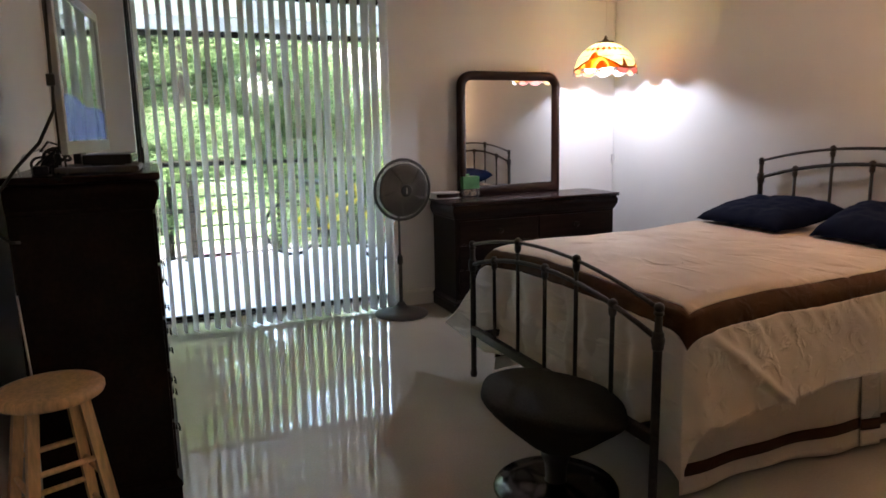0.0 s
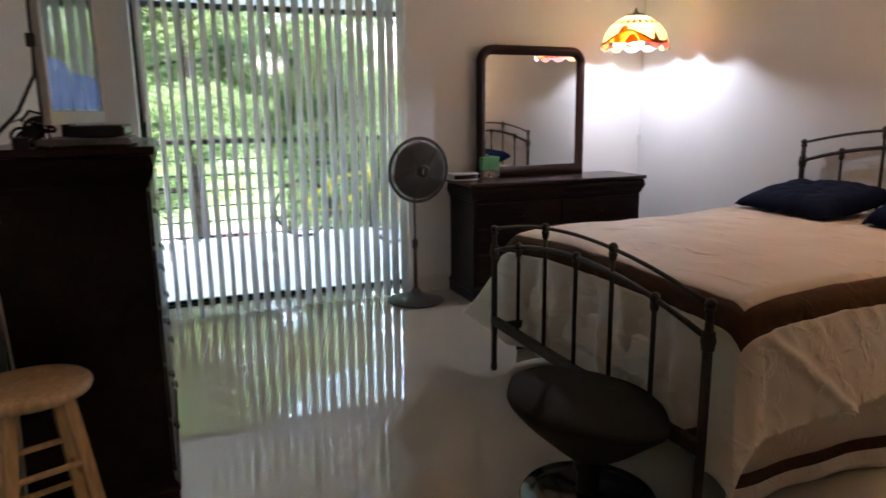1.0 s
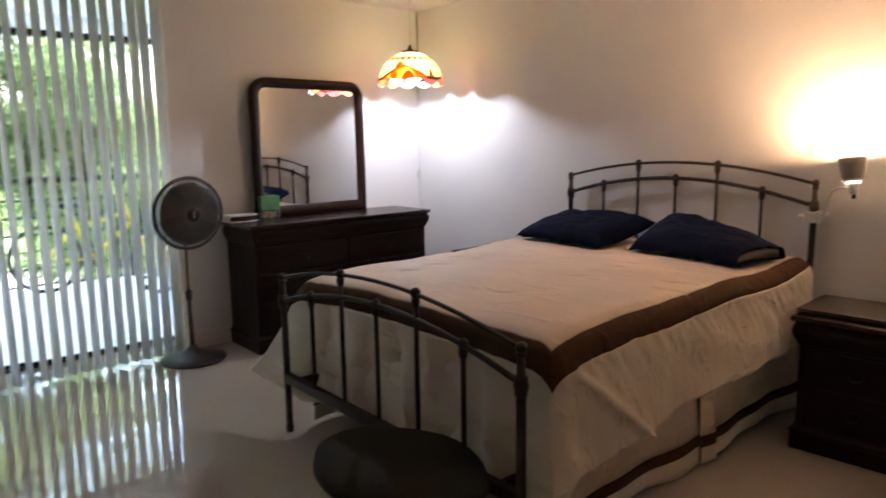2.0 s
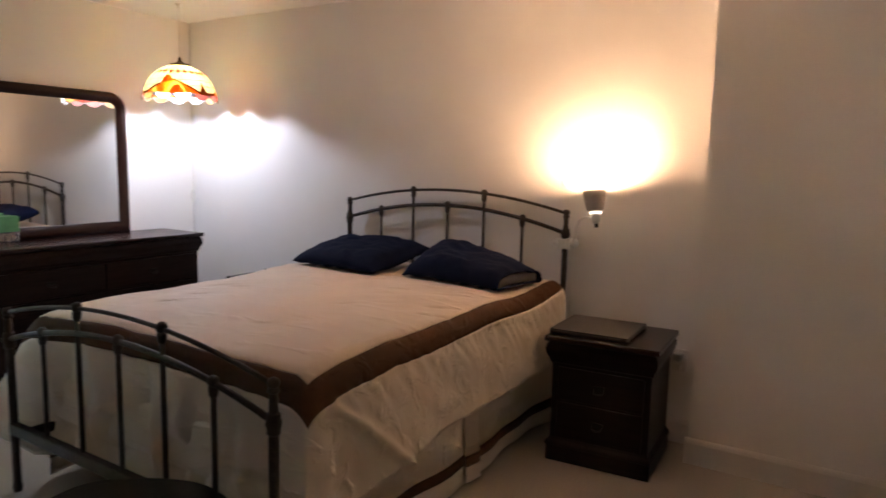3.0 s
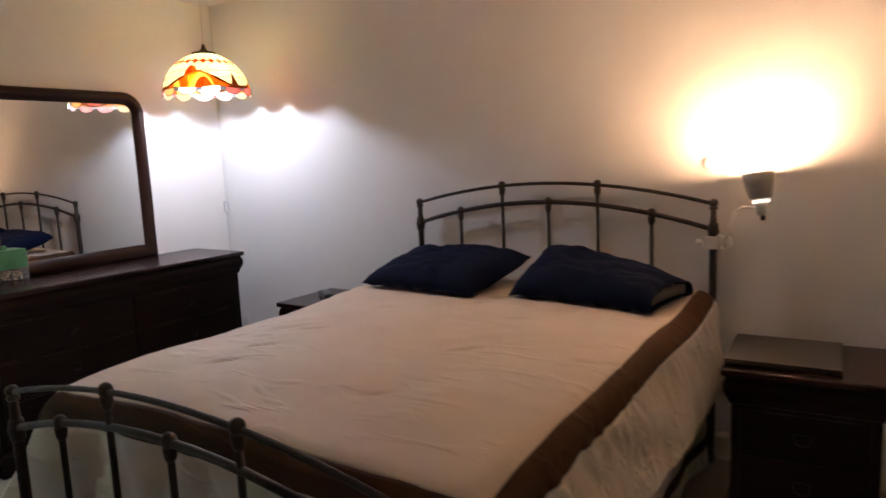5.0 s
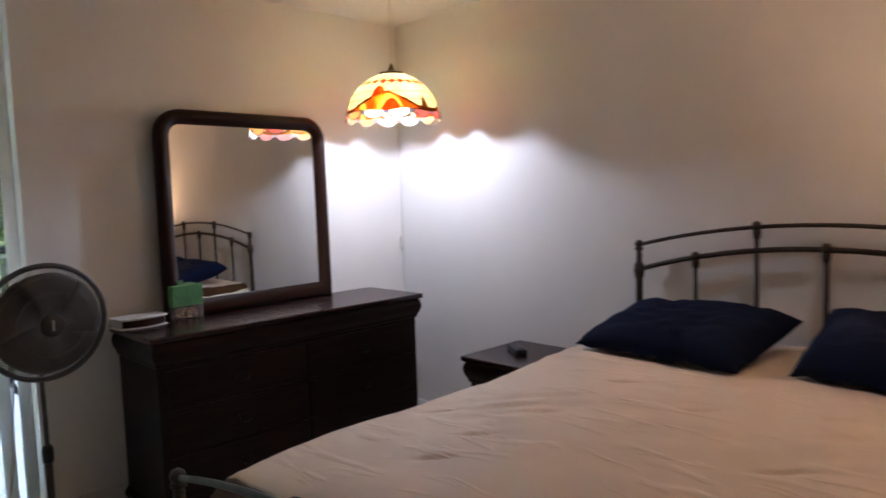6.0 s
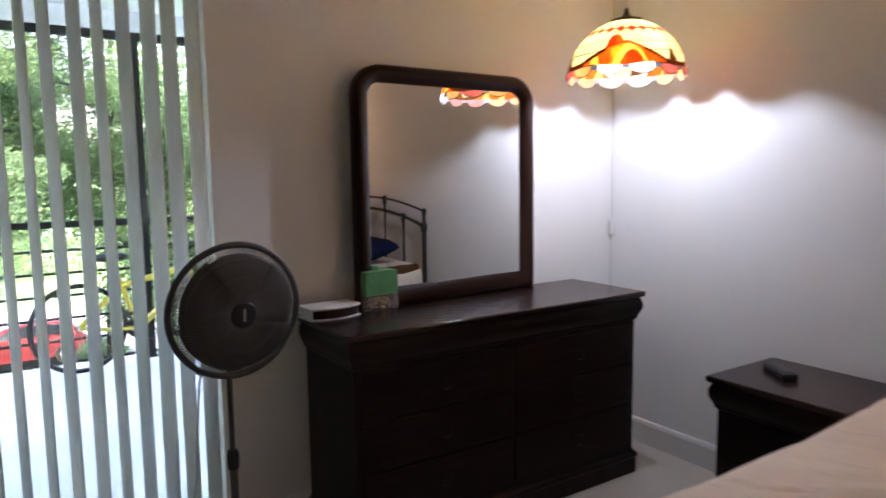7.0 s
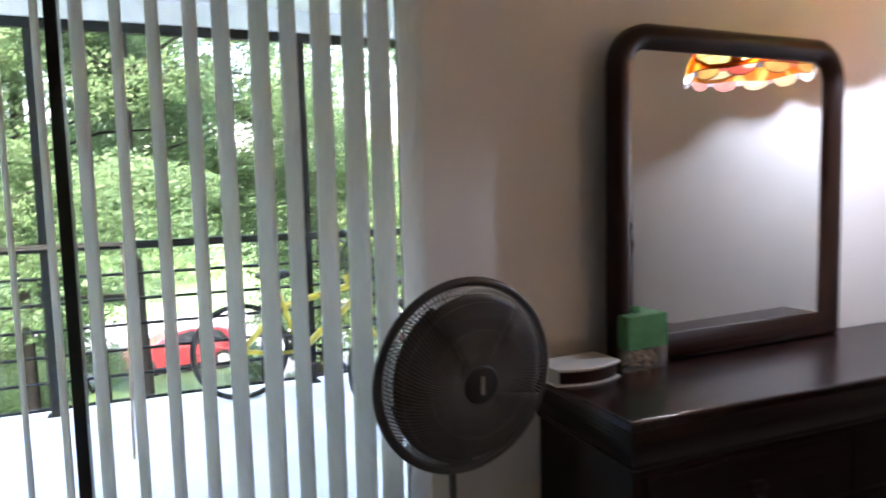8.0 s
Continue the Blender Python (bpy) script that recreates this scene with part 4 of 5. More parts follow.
front = cage("front_guard", 0.070, 1)
part("hub_badge", lathe(((0.046, 0.066), (0.046, 0.071), (0.040, 0.074), (0.001, 0.0745)), 28, m=head), PLASTIC, front, smooth=True)
part("badge_mark", boxes(((-0.0045, -0.022, 0.0748), (0.0045, 0.022, 0.0765)), bevel=0.0006), SHADE_GREY, front, "grey mark on the hub").matrix_basis = head
cage("rear_guard", 0.055, -1)
part("rim", tube([head @ Vector((R * math.cos(2 * math.pi * i / 64), R * math.sin(2 * math.pi * i / 64), 0)) for i in range(64)], 0.0112, None, 10, True), FAN_PLASTIC, fan, smooth=True)
for b in range(5):
    bm = bmesh.new()
    n, q = 10, 8
    vs = {}
    for i in range(n + 1):
        for j in range(q + 1):
            u, v = i / n, j / q
            r = 0.035 + 0.167 * u
            a = 2 * math.pi * b / 5 + (v - 0.5) * (1.34 + 0.10 * math.sin(u * 2.6)) + 0.25 * u
            z = 0.020 + 0.030 * (v - 0.5) * (1.2 - 0.4 * u)
            vs[i, j] = bm.verts.new(head @ Vector((r * math.cos(a), r * math.sin(a), z)))
    for i in range(n):
        for j in range(q):
            bm.faces.new((vs[i, j], vs[i + 1, j], vs[i + 1, j + 1], vs[i, j + 1]))
    o = part("blade", bm, FAN_PLASTIC, fan, smooth=True)
    s = o.modifiers.new("thickness", "SOLIDIFY")
    s.thickness = 0.002
part("blade_hub", lathe(((0.040, -0.03), (0.042, 0.0), (0.034, 0.025), (0.01, 0.032)), 24, m=head), FAN_PLASTIC, fan, smooth=True)
part("cable", tube([(0.0, 0.10, 0.90), (-0.06, 0.10, 0.84), (-0.085, 0.08, 0.70), (-0.10, 0.07, 0.55), (-0.115, 0.06, 0.38), (-0.145, 0.05, 0.22), (-0.12, 0.06, 0.12), (-0.06, 0.05, 0.05)], 0.0036, segments=6), SILVER, fan, "pale grey cable", smooth=True)


# ---- wooden stool ----
stool = thing("wooden_stool", pose(-4.240, -2.698, 0, 0, 0, 22), "round varnished pine stool beside the tall chest", "stool")
part("seat", lathe(((0.0, 0.588), (0.146, 0.588), (0.160, 0.594), (0.165, 0.605), (0.164, 0.618), (0.155, 0.627), (0.130, 0.630), (0.0, 0.627)), 48, cap=False), PINE, stool, "round seat with a dished top", smooth=True)
legs = []
for k in range(4):
    a = math.pi / 4 + k * math.pi / 2
    p = Vector((0.105 * math.cos(a), 0.105 * math.sin(a), 0.589))
    q = Vector((0.205 * math.cos(a), 0.205 * math.sin(a), 0.0))
    legs.append((p, q))
    part("leg", tube([q, q.lerp(p, 0.3), q.lerp(p, 0.7), p], [0.022, 0.0235, 0.024, 0.024], segments=4), PINE, stool)
for k in range(4):
    for f in ((0.24, 0.52) if k % 2 else (0.36, 0.64)):
        a = legs[k][1].lerp(legs[k][0], f)
        b = legs[(k + 1) % 4][1].lerp(legs[(k + 1) % 4][0], f)
        part("rung", tube([a, a.lerp(b, 0.15), a.lerp(b, 0.85), b], [0.0085, 0.0105, 0.0105, 0.0085], segments=10), PINE, stool, smooth=True)


# ---- swivel ottoman ----
ott = thing("swivel_ottoman", pose(-2.482, -2.998, 0, 0, 0, -33), "black leather swivel ottoman at the foot of the bed", "ottoman")
bm = bmesh.new()
n = 56
rings = []
levels = [(0.045, 0.172), (0.10, 0.203), (0.16, 0.252), (0.215, 0.306), (0.252, 0.345), (0.275, 0.371), (0.284, 0.387), (0.282, 0.397), (0.268, 0.407), (0.236, 0.416), (0.19, 0.423), (0.10, 0.428), (0.02, 0.429)]
for r, z in levels:
    ring = []
    for i in range(n):
        a = 2 * math.pi * i / n
        k = 1.0 / (abs(math.cos(a)) ** 2.5 + abs(math.sin(a)) ** 2.5) ** (1 / 2.5)
        x, y = r * k * math.cos(a), r * k * math.sin(a) * 0.94
        sag = 0.010 * noise.noise(Vector((x * 6, y * 6, z * 4)))
        ring.append(bm.verts.new((x - 0.012, y, z - 0.008 - 0.115 * x - 0.25 * x * abs(x) - 0.10 * max(0.0, -x - 0.1) + sag)))
    rings.append(ring)
for a, b in zip(rings, rings[1:]):
    for i in range(n):
        j = (i + 1) % n
        bm.faces.new((a[i], a[j], b[j], b[i]))
bm.faces.new(rings[0])
bm.faces.new(rings[-1])
part("cushion", bm, LEATHER, ott, "black leather cushion", smooth=True)
part("column", lathe(((0.05, 0.02), (0.042, 0.05), (0.045, 0.11), (0.06, 0.15)), 24), PLASTIC, ott, "short black column", smooth=True)
part("base_disc", lathe(((0.244, 0), (0.250, 0.008), (0.242, 0.020), (0.16, 0.030), (0.06, 0.037), (0.04, 0.040)), 48), GLOSS_BLACK, ott, "round glossy black base", smooth=True)


# ---- television and what lies on the tall chest ----
CH = 1.300
tv = thing("television", pose(-4.106, -2.06, CH, 0, 0, 84), "silver-edged flat television with a dim blue reflection on its screen", "television")
body = part("cabinet", boxes(((-0.415, 0.0, 0.075), (0.415, 0.010, 0.66)), bevel=0.010), PLASTIC, tv)
part("bezel", boxes(((-0.42, -0.020, 0.07), (0.42, 0.002, 0.115)), ((-0.42, -0.020, 0.63), (0.42, 0.002, 0.665)), ((-0.42, -0.020, 0.115), (-0.385, 0.002, 0.63)), ((0.385, -0.020, 0.115), (0.42, 0.002, 0.63)), bevel=0.003), SILVER, tv, "silver plastic surround")
part("screen", boxes(((-0.386, -0.014, 0.114), (0.386, -0.001, 0.631))), SCREEN, tv, "dark glossy screen")
# faint blue emission stands in for the window mirrored in the dark screen
BLUE_REFLECTION = glow_material("glowing_blue_reflection", (0.06, 0.14, 0.50), 0.012)
bm = bmesh.new()
reflection_outline = [(-0.380, 0.120), (0.380, 0.120)] + [(0.380 - 0.76 * k / 14, 0.225 + 0.055 * (k / 14) ** 0.8 + 0.010 * math.sin(k * 0.7)) for k in range(15)]
bm.faces.new([bm.verts.new((a, -0.0146, b)) for a, b in reflection_outline])
part("reflection_patch", bm, BLUE_REFLECTION, tv, "dim blue glow standing in for the window's reflection, low on the screen")
part("rear_housing", boxes(((-0.16, 0.011, 0.15), (0.25, 0.050, 0.50)), bevel=0.015), PLASTIC, tv)
part("stand_neck", boxes(((-0.06, 0.012, 0.012), (0.06, 0.040, 0.08)), bevel=0.006), PLASTIC, tv)
part("stand_foot", boxes(((-0.24, -0.10, 0.0), (0.24, 0.13, 0.014)), bevel=0.005), GLOSS_BLACK, tv)
dvd = thing("disc_player", pose(-4.045, -2.31, CH, 0, 0, 88), "thin silver disc player under the set-top box", "disc player")
part("case", boxes(((-0.16, -0.135, 0.004), (0.15, 0.13, 0.026)), bevel=0.004), material("tarnished_silver_plastic", (0.13, 0.13, 0.13), 0.4, grain=0.06, scale=80), dvd)
part("front_panel", boxes(((-0.155, -0.138, 0.008), (0.145, -0.134, 0.022)), bevel=0.001), PLASTIC, dvd)
rec = thing("set_top_box", pose(-4.015, -2.27, CH + 0.026, 0, 0, 87), "black set-top box on the disc player", "set-top box")
part("case", boxes(((-0.13, -0.085, 0.004), (0.14, 0.075, 0.040)), bevel=0.005), PLASTIC, rec)
part("front_panel", boxes(((-0.125, -0.089, 0.010), (0.135, -0.084, 0.034)), bevel=0.002), GLOSS_BLACK, rec)
for x in (-0.1, 0.11):
    part("foot", boxes(((x - 0.01, -0.06, 0.0), (x + 0.01, 0.05, 0.0045))), RUBBER, rec)
adapter = thing("power_adapter", pose(-4.235, -2.46, CH, 0, 0, 12), "black power adapter and leads at the chest's edge", "adapter")
part("brick", boxes(((-0.012, -0.020, 0.0), (0.036, 0.075, 0.034)), bevel=0.008), PLASTIC, adapter)
part("plug", boxes(((0.050, 0.02, 0.0), (0.082, 0.06, 0.075)), bevel=0.007), PLASTIC, adapter)
part("plug", boxes(((0.024, 0.005, 0.035), (0.060, 0.040, 0.070)), bevel=0.007), PLASTIC, adapter)
part("lead", tube([(0.02, 0.02, 0.082), (0.045, 0.01, 0.115), (0.075, 0.0, 0.105), (0.09, 0.0, 0.06), (0.092, -0.005, 0.012), (0.06, -0.02, 0.006)], 0.0042, segments=6), PLASTIC, adapter, smooth=True)
part("pale_lead", tube([(-0.05, -0.03, 0.004), (-0.055, 0.0, 0.03), (-0.03, 0.03, 0.07), (0.02, 0.05, 0.09), (0.07, 0.03, 0.035), (0.09, -0.02, 0.004)], 0.004, segments=6), SILVER, adapter, smooth=True)
rc = random.Random(21)
for k in range(5):
    cx, cy, rad = 0.02 + 0.014 * k, 0.04 - 0.010 * k, 0.028 + 0.010 * rc.random()
    lift, lean = 0.010 + 0.010 * k, rc.uniform(0.4, 1.1)
    turns = [(cx + rad * math.cos(a), cy + 0.7 * rad * math.sin(a), lift + lean * rad * (1 + math.sin(a + k))) for a in [2 * math.pi * q / 18 for q in range(18)]]
    part("coiled_lead", tube(turns, 0.0050, None, 6, True), PLASTIC, adapter, smooth=True)
leadx = thing("tv_cable", pose(-4.25, -2.515, 0), "black television cable drooping beside the chest", "cable")
part("cable_run", tube([(0.10, 0.05, 1.95), (0.100, 0.02, 1.78), (0.097, 0.015, 1.66), (0.098, 0.012, 1.592), (0.094, 0.010, 1.521), (0.041, 0.0, 1.413), (-0.033, -0.010, 1.332), (-0.091, -0.020, 1.252), (-0.115, -0.025, 1.18), (-0.107, -0.020, 1.114), (-0.075, -0.010, 1.085), (-0.055, 0.02, 1.08)], 0.0056, segments=8), PLASTIC, leadx, smooth=True)
part("cable_plug", boxes(((0.082, 0.0, 1.60), (0.108, 0.02, 1.64)), bevel=0.004), PLASTIC, leadx)
part("white_lead", tube([(-0.08, 0.0, 0.90), (-0.07, 0.02, 0.6), (-0.08, 0.02, 0.3), (-0.09, 0.03, 0.004)], 0.004, segments=6), WHITE, leadx, smooth=True)
part("wall_lead", tube([(-0.19, 0.18, 2.45), (-0.19, 0.17, 1.9), (-0.19, 0.16, 1.30)], 0.003, segments=6), SILVER, leadx, smooth=True)

# ---- on the dresser ----
DZ = 0.884
radio = thing("clock_radio", pose(-1.725, -0.122, DZ, 0, 0, 4), "small white clock radio with a brown front on the dresser", "clock radio")


def bowed(w, d, z0, z1, inset=0.0):
    """A low slab whose front bows out."""
    bm = bmesh.new()
    pts = [(w / 2 - inset, d / 2), (-w / 2 + inset, d / 2)]
    for i in range(13):
        u = -1 + 2 * i / 12
        pts.append(((w / 2 - inset) * u, -d / 2 + inset - 0.028 * (1 - u * u)))
    lo, hi = [[bm.verts.new((a, b, z)) for a, b in pts] for z in (z0, z1)]
    bm.faces.new(lo)
    bm.faces.new(hi)
    for i in range(len(pts)):
        j = (i + 1) % len(pts)
        bm.faces.new((lo[i], lo[j], hi[j], hi[i]))
    return bm


soften(part("housing", bowed(0.212, 0.11, 0.004, 0.040, 0.004), WHITE, radio), 0.003)
soften(part("foot_rim", bowed(0.222, 0.115, 0.0, 0.0042), WHITE, radio), 0.0015)
soften(part("top_cover", bowed(0.222, 0.115, 0.0402, 0.0495), WHITE, radio), 0.004)
bm = bowed(0.200, 0.1145, 0.008, 0.0385, 0.002)
part("front_panel", bm, FRAME_WOOD, radio, "dark brown front panel")
GREEN = material("frosted_green_film", (0.14, 0.38, 0.17), 0.35, grain=0.08, scale=60, stain=0.15, stain_scale=14, transmit=0.35)
bag = thing("gift_bag", pose(-1.505, -0.125, DZ, 0, 0, 6), "small gift bag, green above and clear below, on the dresser", "gift bag")
FILM = material("clear_plastic_film", (0.80, 0.76, 0.68), 0.25, grain=0.06, scale=60, transmit=0.5)
film_out = FILM.node_tree.nodes["Material Output"].inputs["Surface"]
film_mix, film_gap = FILM.node_tree.nodes.new("ShaderNodeMixShader"), FILM.node_tree.nodes.new("ShaderNodeBsdfTransparent")
film_mix.inputs["Fac"].default_value = 0.72
FILM.node_tree.links.new(film_out.links[0].from_socket, film_mix.inputs[1])
FILM.node_tree.links.new(film_gap.outputs["BSDF"], film_mix.inputs[2])
FILM.node_tree.links.new(film_mix.outputs["Shader"], film_out)
part("clear_base", stack(-0.076, 0.076, -0.030, 0.030, ((0, -0.002), (0.004, 0), (0.066, 0.0)), back=""), FILM, bag, "clear lower half")
part("green_top", stack(-0.076, 0.076, -0.030, 0.030, ((0.0662, 0.0), (0.11, 0.001), (0.163, 0.0), (0.165, -0.006)), back=""), GREEN, bag, "frosted green upper half")
part("tab", boxes(((-0.028, 0.004, 0.1655), (0.0, 0.014, 0.186)), bevel=0.003), GREEN, bag)
bm, rp = bmesh.new(), random.Random(3)
for k in range(46):
    m = pose(rp.uniform(-0.060, 0.060), rp.uniform(-0.018, 0.018), rp.uniform(0.010, 0.052), rp.uniform(-70, 70), rp.uniform(-70, 70), rp.uniform(0, 180))
    r = bmesh.ops.create_uvsphere(bm, u_segments=7, v_segments=5, radius=0.013)
    for v in r["verts"]:
        v.co = m @ Vector((v.co.x, v.co.y * 0.7, v.co.z * 0.22 + 6 * v.co.x ** 2))
part("dried_petals", bm, material("dried_petals", (0.60, 0.42, 0.27), 0.8, grain=0.5, scale=70, per_piece=0.4), bag, "tan dried petals inside", smooth=True)

# ---- on the nightstands ----
NZ = 0.628
laptop = thing("laptop", pose(-0.372, -3.610, NZ, 0, 0, 3), "closed dark grey laptop on the nightstand", "laptop")
LAP = material("brushed_dark_grey", (0.075, 0.070, 0.066), 0.4, 0.3, grain=0.15, scale=90)
part("base", boxes(((-0.185, -0.19, 0.004), (0.185, 0.19, 0.014)), bevel=0.003), LAP, laptop)
part("lid", boxes(((-0.186, -0.191, 0.0155), (0.186, 0.191, 0.024)), bevel=0.003), LAP, laptop)
for x in (-0.15, 0.15):
    for y in (-0.15, 0.15):
        part("foot", boxes(((x - 0.012, y - 0.012, 0.0), (x + 0.012, y + 0.012, 0.0045))), RUBBER, laptop)
rem = thing("remote_control", pose(-0.235, -1.125, NZ, 0, 0, -35), "small black remote control on the nightstand", "remote control")
part("case", boxes(((-0.030, -0.092, 0.0), (0.030, 0.092, 0.028)), bevel=0.009), PLASTIC, rem)
part("button_pad", boxes(((-0.018, -0.065, 0.028), (0.018, 0.04, 0.0305)), bevel=0.001), GLOSS_BLACK, rem)

# ---- wall outlets ----
def outlet(m, name, label, plugs):
    o = thing(name, m, label, "outlet")
    part("cover_plate", boxes(((-0.036, -0.006, -0.058), (0.036, 0.0, 0.058)), bevel=0.002), WHITE, o)
    for z in (-0.025, 0.025):
        part("socket", boxes(((-0.017, -0.009, z - 0.015), (0.017, -0.006, z + 0.015)), bevel=0.002), WHITE, o)
    if plugs:
        part("plug", boxes(((-0.018, -0.055, -0.045), (0.018, -0.009, -0.010)), bevel=0.006), WHITE, o)
        part("plug", boxes(((-0.020, -0.065, 0.008), (0.020, -0.009, 0.045)), bevel=0.006), SILVER, o)
    return o


outlet(pose(0, -3.925, 0.445, 0, 0, -90), "wall_outlet", "white wall outlet with two plugs beside the nightstand", True)
outlet(pose(0, -0.10, 0.30, 0, 0, -90), "wall_outlet", "white wall outlet low in the corner", False)
knob = thing("wall_bumper", pose(0, -3.255, 1.352, 0, 0, -90), "round white plastic bumper on the wall above the bed", "bumper")
part("collar", lathe(((0.018, 0.0), (0.018, 0.003), (0.016, 0.004)), 16, m=pose(0, 0, 0, 90)), WHITE, knob, smooth=True)
part("cap", lathe(((0.020, 0.003), (0.032, 0.004), (0.033, 0.006), (0.030, 0.009), (0.018, 0.011), (0.001, 0.012)), 28, m=pose(0, 0, 0, 90)), WHITE, knob, smooth=True)


# ---- balcony ----
DK, RY = -0.10, 3.6
tagged(part("pavement", boxes(((-9, 0.36, DK - 0.2), (6, RY + 0.12, DK))), DECK), "pale concrete balcony deck", "deck", kind="structure")
tagged(part("trim", boxes(((-9, 0.36, 2.78), (6, RY + 0.25, 2.95)), ((-9, RY - 0.05, 2.62), (6, RY + 0.12, 2.78))), STUCCO), "white balcony soffit and fascia", "soffit", kind="structure")
wall("wall_outside", (((-9, 0.35, DK), (WEST - 0.15, 0.40, 2.78)), ((0.15, 0.35, DK), (6, 0.40, 2.78)), ((WEST - 0.15, 0.402, DK), (D0, 0.41, 2.78)), ((DR, 0.402, DK), (0.15, 0.41, 2.78)), ((D0, 0.402, DTOP), (DR, 0.41, 2.78)), ((D0, 0.362, DK), (DR, 0.41, -0.002))), STUCCO,
     "white stucco wall of the building")
rail = thing("balcony_railing", pose(0, RY, DK), "black steel balcony railing with level bars", "railing")
part("top_beam", boxes(((-9, -0.025, 2.65), (6, 0.025, 2.72)), bevel=0.004), RAIL, rail)
part("top_rail", boxes(((-9, -0.03, 1.145), (6, 0.03, 1.20)), bevel=0.006), RAIL, rail)
for k in range(6):
    z = 0.05 + k * 0.183
    part("bar", tube([(-9, 0, z), (6, 0, z)], 0.012, segments=8), RAIL, rail, smooth=True)
for x in (-8.82, -7.07, -5.32, -3.57, -1.76, 0.0, 1.75, 3.5):
    part("post", boxes(((x - 0.025, -0.024, 0.0), (x + 0.025, 0.024, 2.65)), bevel=0.004), RAIL, rail)
    part("post_foot", boxes(((x - 0.05, -0.045, 0.0), (x + 0.05, 0.045, 0.012)), bevel=0.003), RAIL, rail)


# ---- bicycles ----
def bicycle(m, paint, label):
    b = thing("bicycle", m, label, "bicycle", "balcony bicycles")
    r = 0.35
    for x in (-0.52, 0.52):
        wheel = part("wheel", tube([(x + (r - 0.022) * math.cos(2 * math.pi * i / 40), 0, r + (r - 0.022) * math.sin(2 * math.pi * i / 40)) for i in range(40)], 0.009, None, 6, True), CHROME, b, "steel rim", smooth=True)
        part("tyre", tube([(x + r * 0.97 * math.cos(2 * math.pi * i / 40), 0, r + r * 0.97 * math.sin(2 * math.pi * i / 40)) for i in range(40)], 0.020, None, 8, True), RUBBER, wheel, smooth=True)
        bm = bmesh.new()
        for i in range(18):
            a = 2 * math.pi * i / 18
            tube([(x, 0.02 * (-1) ** i, r), (x + (r - 0.03) * math.cos(a), 0, r + (r - 0.03) * math.sin(a))], 0.0015, bm, 4)
        tube([(x, -0.05, r), (x, 0.05, r)], 0.02, bm, 10)
        part("spokes", bm, CHROME, wheel)
    bb, seat, headt, headb = (-0.08, 0, 0.30), (-0.22, 0, 0.78), (0.34, 0, 0.80), (0.38, 0, 0.66)
    for nm, p, q, rad in (("seat_tube", bb, seat, 0.022), ("down_tube", bb, headb, 0.029), ("top_tube", (-0.18, 0, 0.66), (0.35, 0, 0.77), 0.026), ("head_tube", headb, (0.325, 0, 0.86), 0.027)):
        part(nm, tube([p, q], rad, segments=10), paint, b, smooth=True)
    for s in (-0.05, 0.05):
        part("chain_stay", tube([bb, (-0.3, s, 0.31), (-0.52, s, r)], 0.014, segments=8), paint, b, smooth=True)
        part("seat_stay", tube([(-0.19, 0, 0.68), (-0.3, s, 0.56), (-0.52, s, r)], 0.013, segments=8), paint, b, smooth=True)
        part("fork_blade", tube([headb, (0.41, s, 0.58), (0.48, s, 0.44), (0.52, s, r)], 0.016, segments=8), paint, b, smooth=True)
    part("seat_post", tube([seat, (-0.25, 0, 0.87)], 0.012, segments=8), CHROME, b)
    bm = bmesh.new()
    ball(bm, (0, 0, 0), 0.10, 0.42, 16, 10)
    for v in bm.verts:
        v.co.x, v.co.y = v.co.x * 1.4 - 0.25, v.co.y * (0.95 if v.co.x < 0 else 0.45)
        v.co.z += 0.90
    part("saddle", bm, PLASTIC, b, "black padded saddle", smooth=True)
    part("stem", tube([(0.325, 0, 0.86), (0.30, 0, 1.04), (0.35, 0, 1.10)], 0.014, segments=8), PLASTIC, b)
    part("handlebar", tube([(0.22, -0.31, 1.20), (0.31, -0.2, 1.17), (0.35, 0, 1.10), (0.31, 0.2, 1.17), (0.22, 0.31, 1.20)], 0.014, segments=8), PLASTIC, b, smooth=True)
    for side in (-1, 1):
        part("brake_lever", tube([(0.27, side * 0.22, 1.18), (0.36, side * 0.24, 1.15), (0.38, side * 0.30, 1.12)], 0.007, segments=6), PLASTIC, b, smooth=True)
        part("brake_cable", tube([(0.36, side * 0.24, 1.15), (0.46, side * 0.14, 1.08), (0.44, side * 0.05, 0.92), (0.38, 0, 0.70)], 0.004, segments=6), PLASTIC, b, smooth=True)
    bm = bmesh.new()
    tube([(-0.08, 0.03, 0.30), (-0.08, 0.07, 0.30)], 0.09, bm, 24)
    tube([(-0.08, 0.08, 0.30), (0.02, 0.085, 0.17)], 0.012, bm, 6)
    tube([(-0.08, -0.05, 0.30), (-0.18, -0.07, 0.43)], 0.012, bm, 6)
    box(bm, (-0.03, 0.09, 0.155), (0.07, 0.17, 0.18), 0.004)
    box(bm, (-0.23, -0.16, 0.42), (-0.13, -0.07, 0.445), 0.004)
    part("crankset", bm, PLASTIC, b)
    return b


bicycle(pose(-1.80, 3.42, DK, -6, 0, 3), YELLOW, "yellow bicycle leaning on the balcony railing")
bicycle(pose(-0.95, 2.75, DK, -5, 0, 24), RED, "red bicycle standing on the balcony deck")

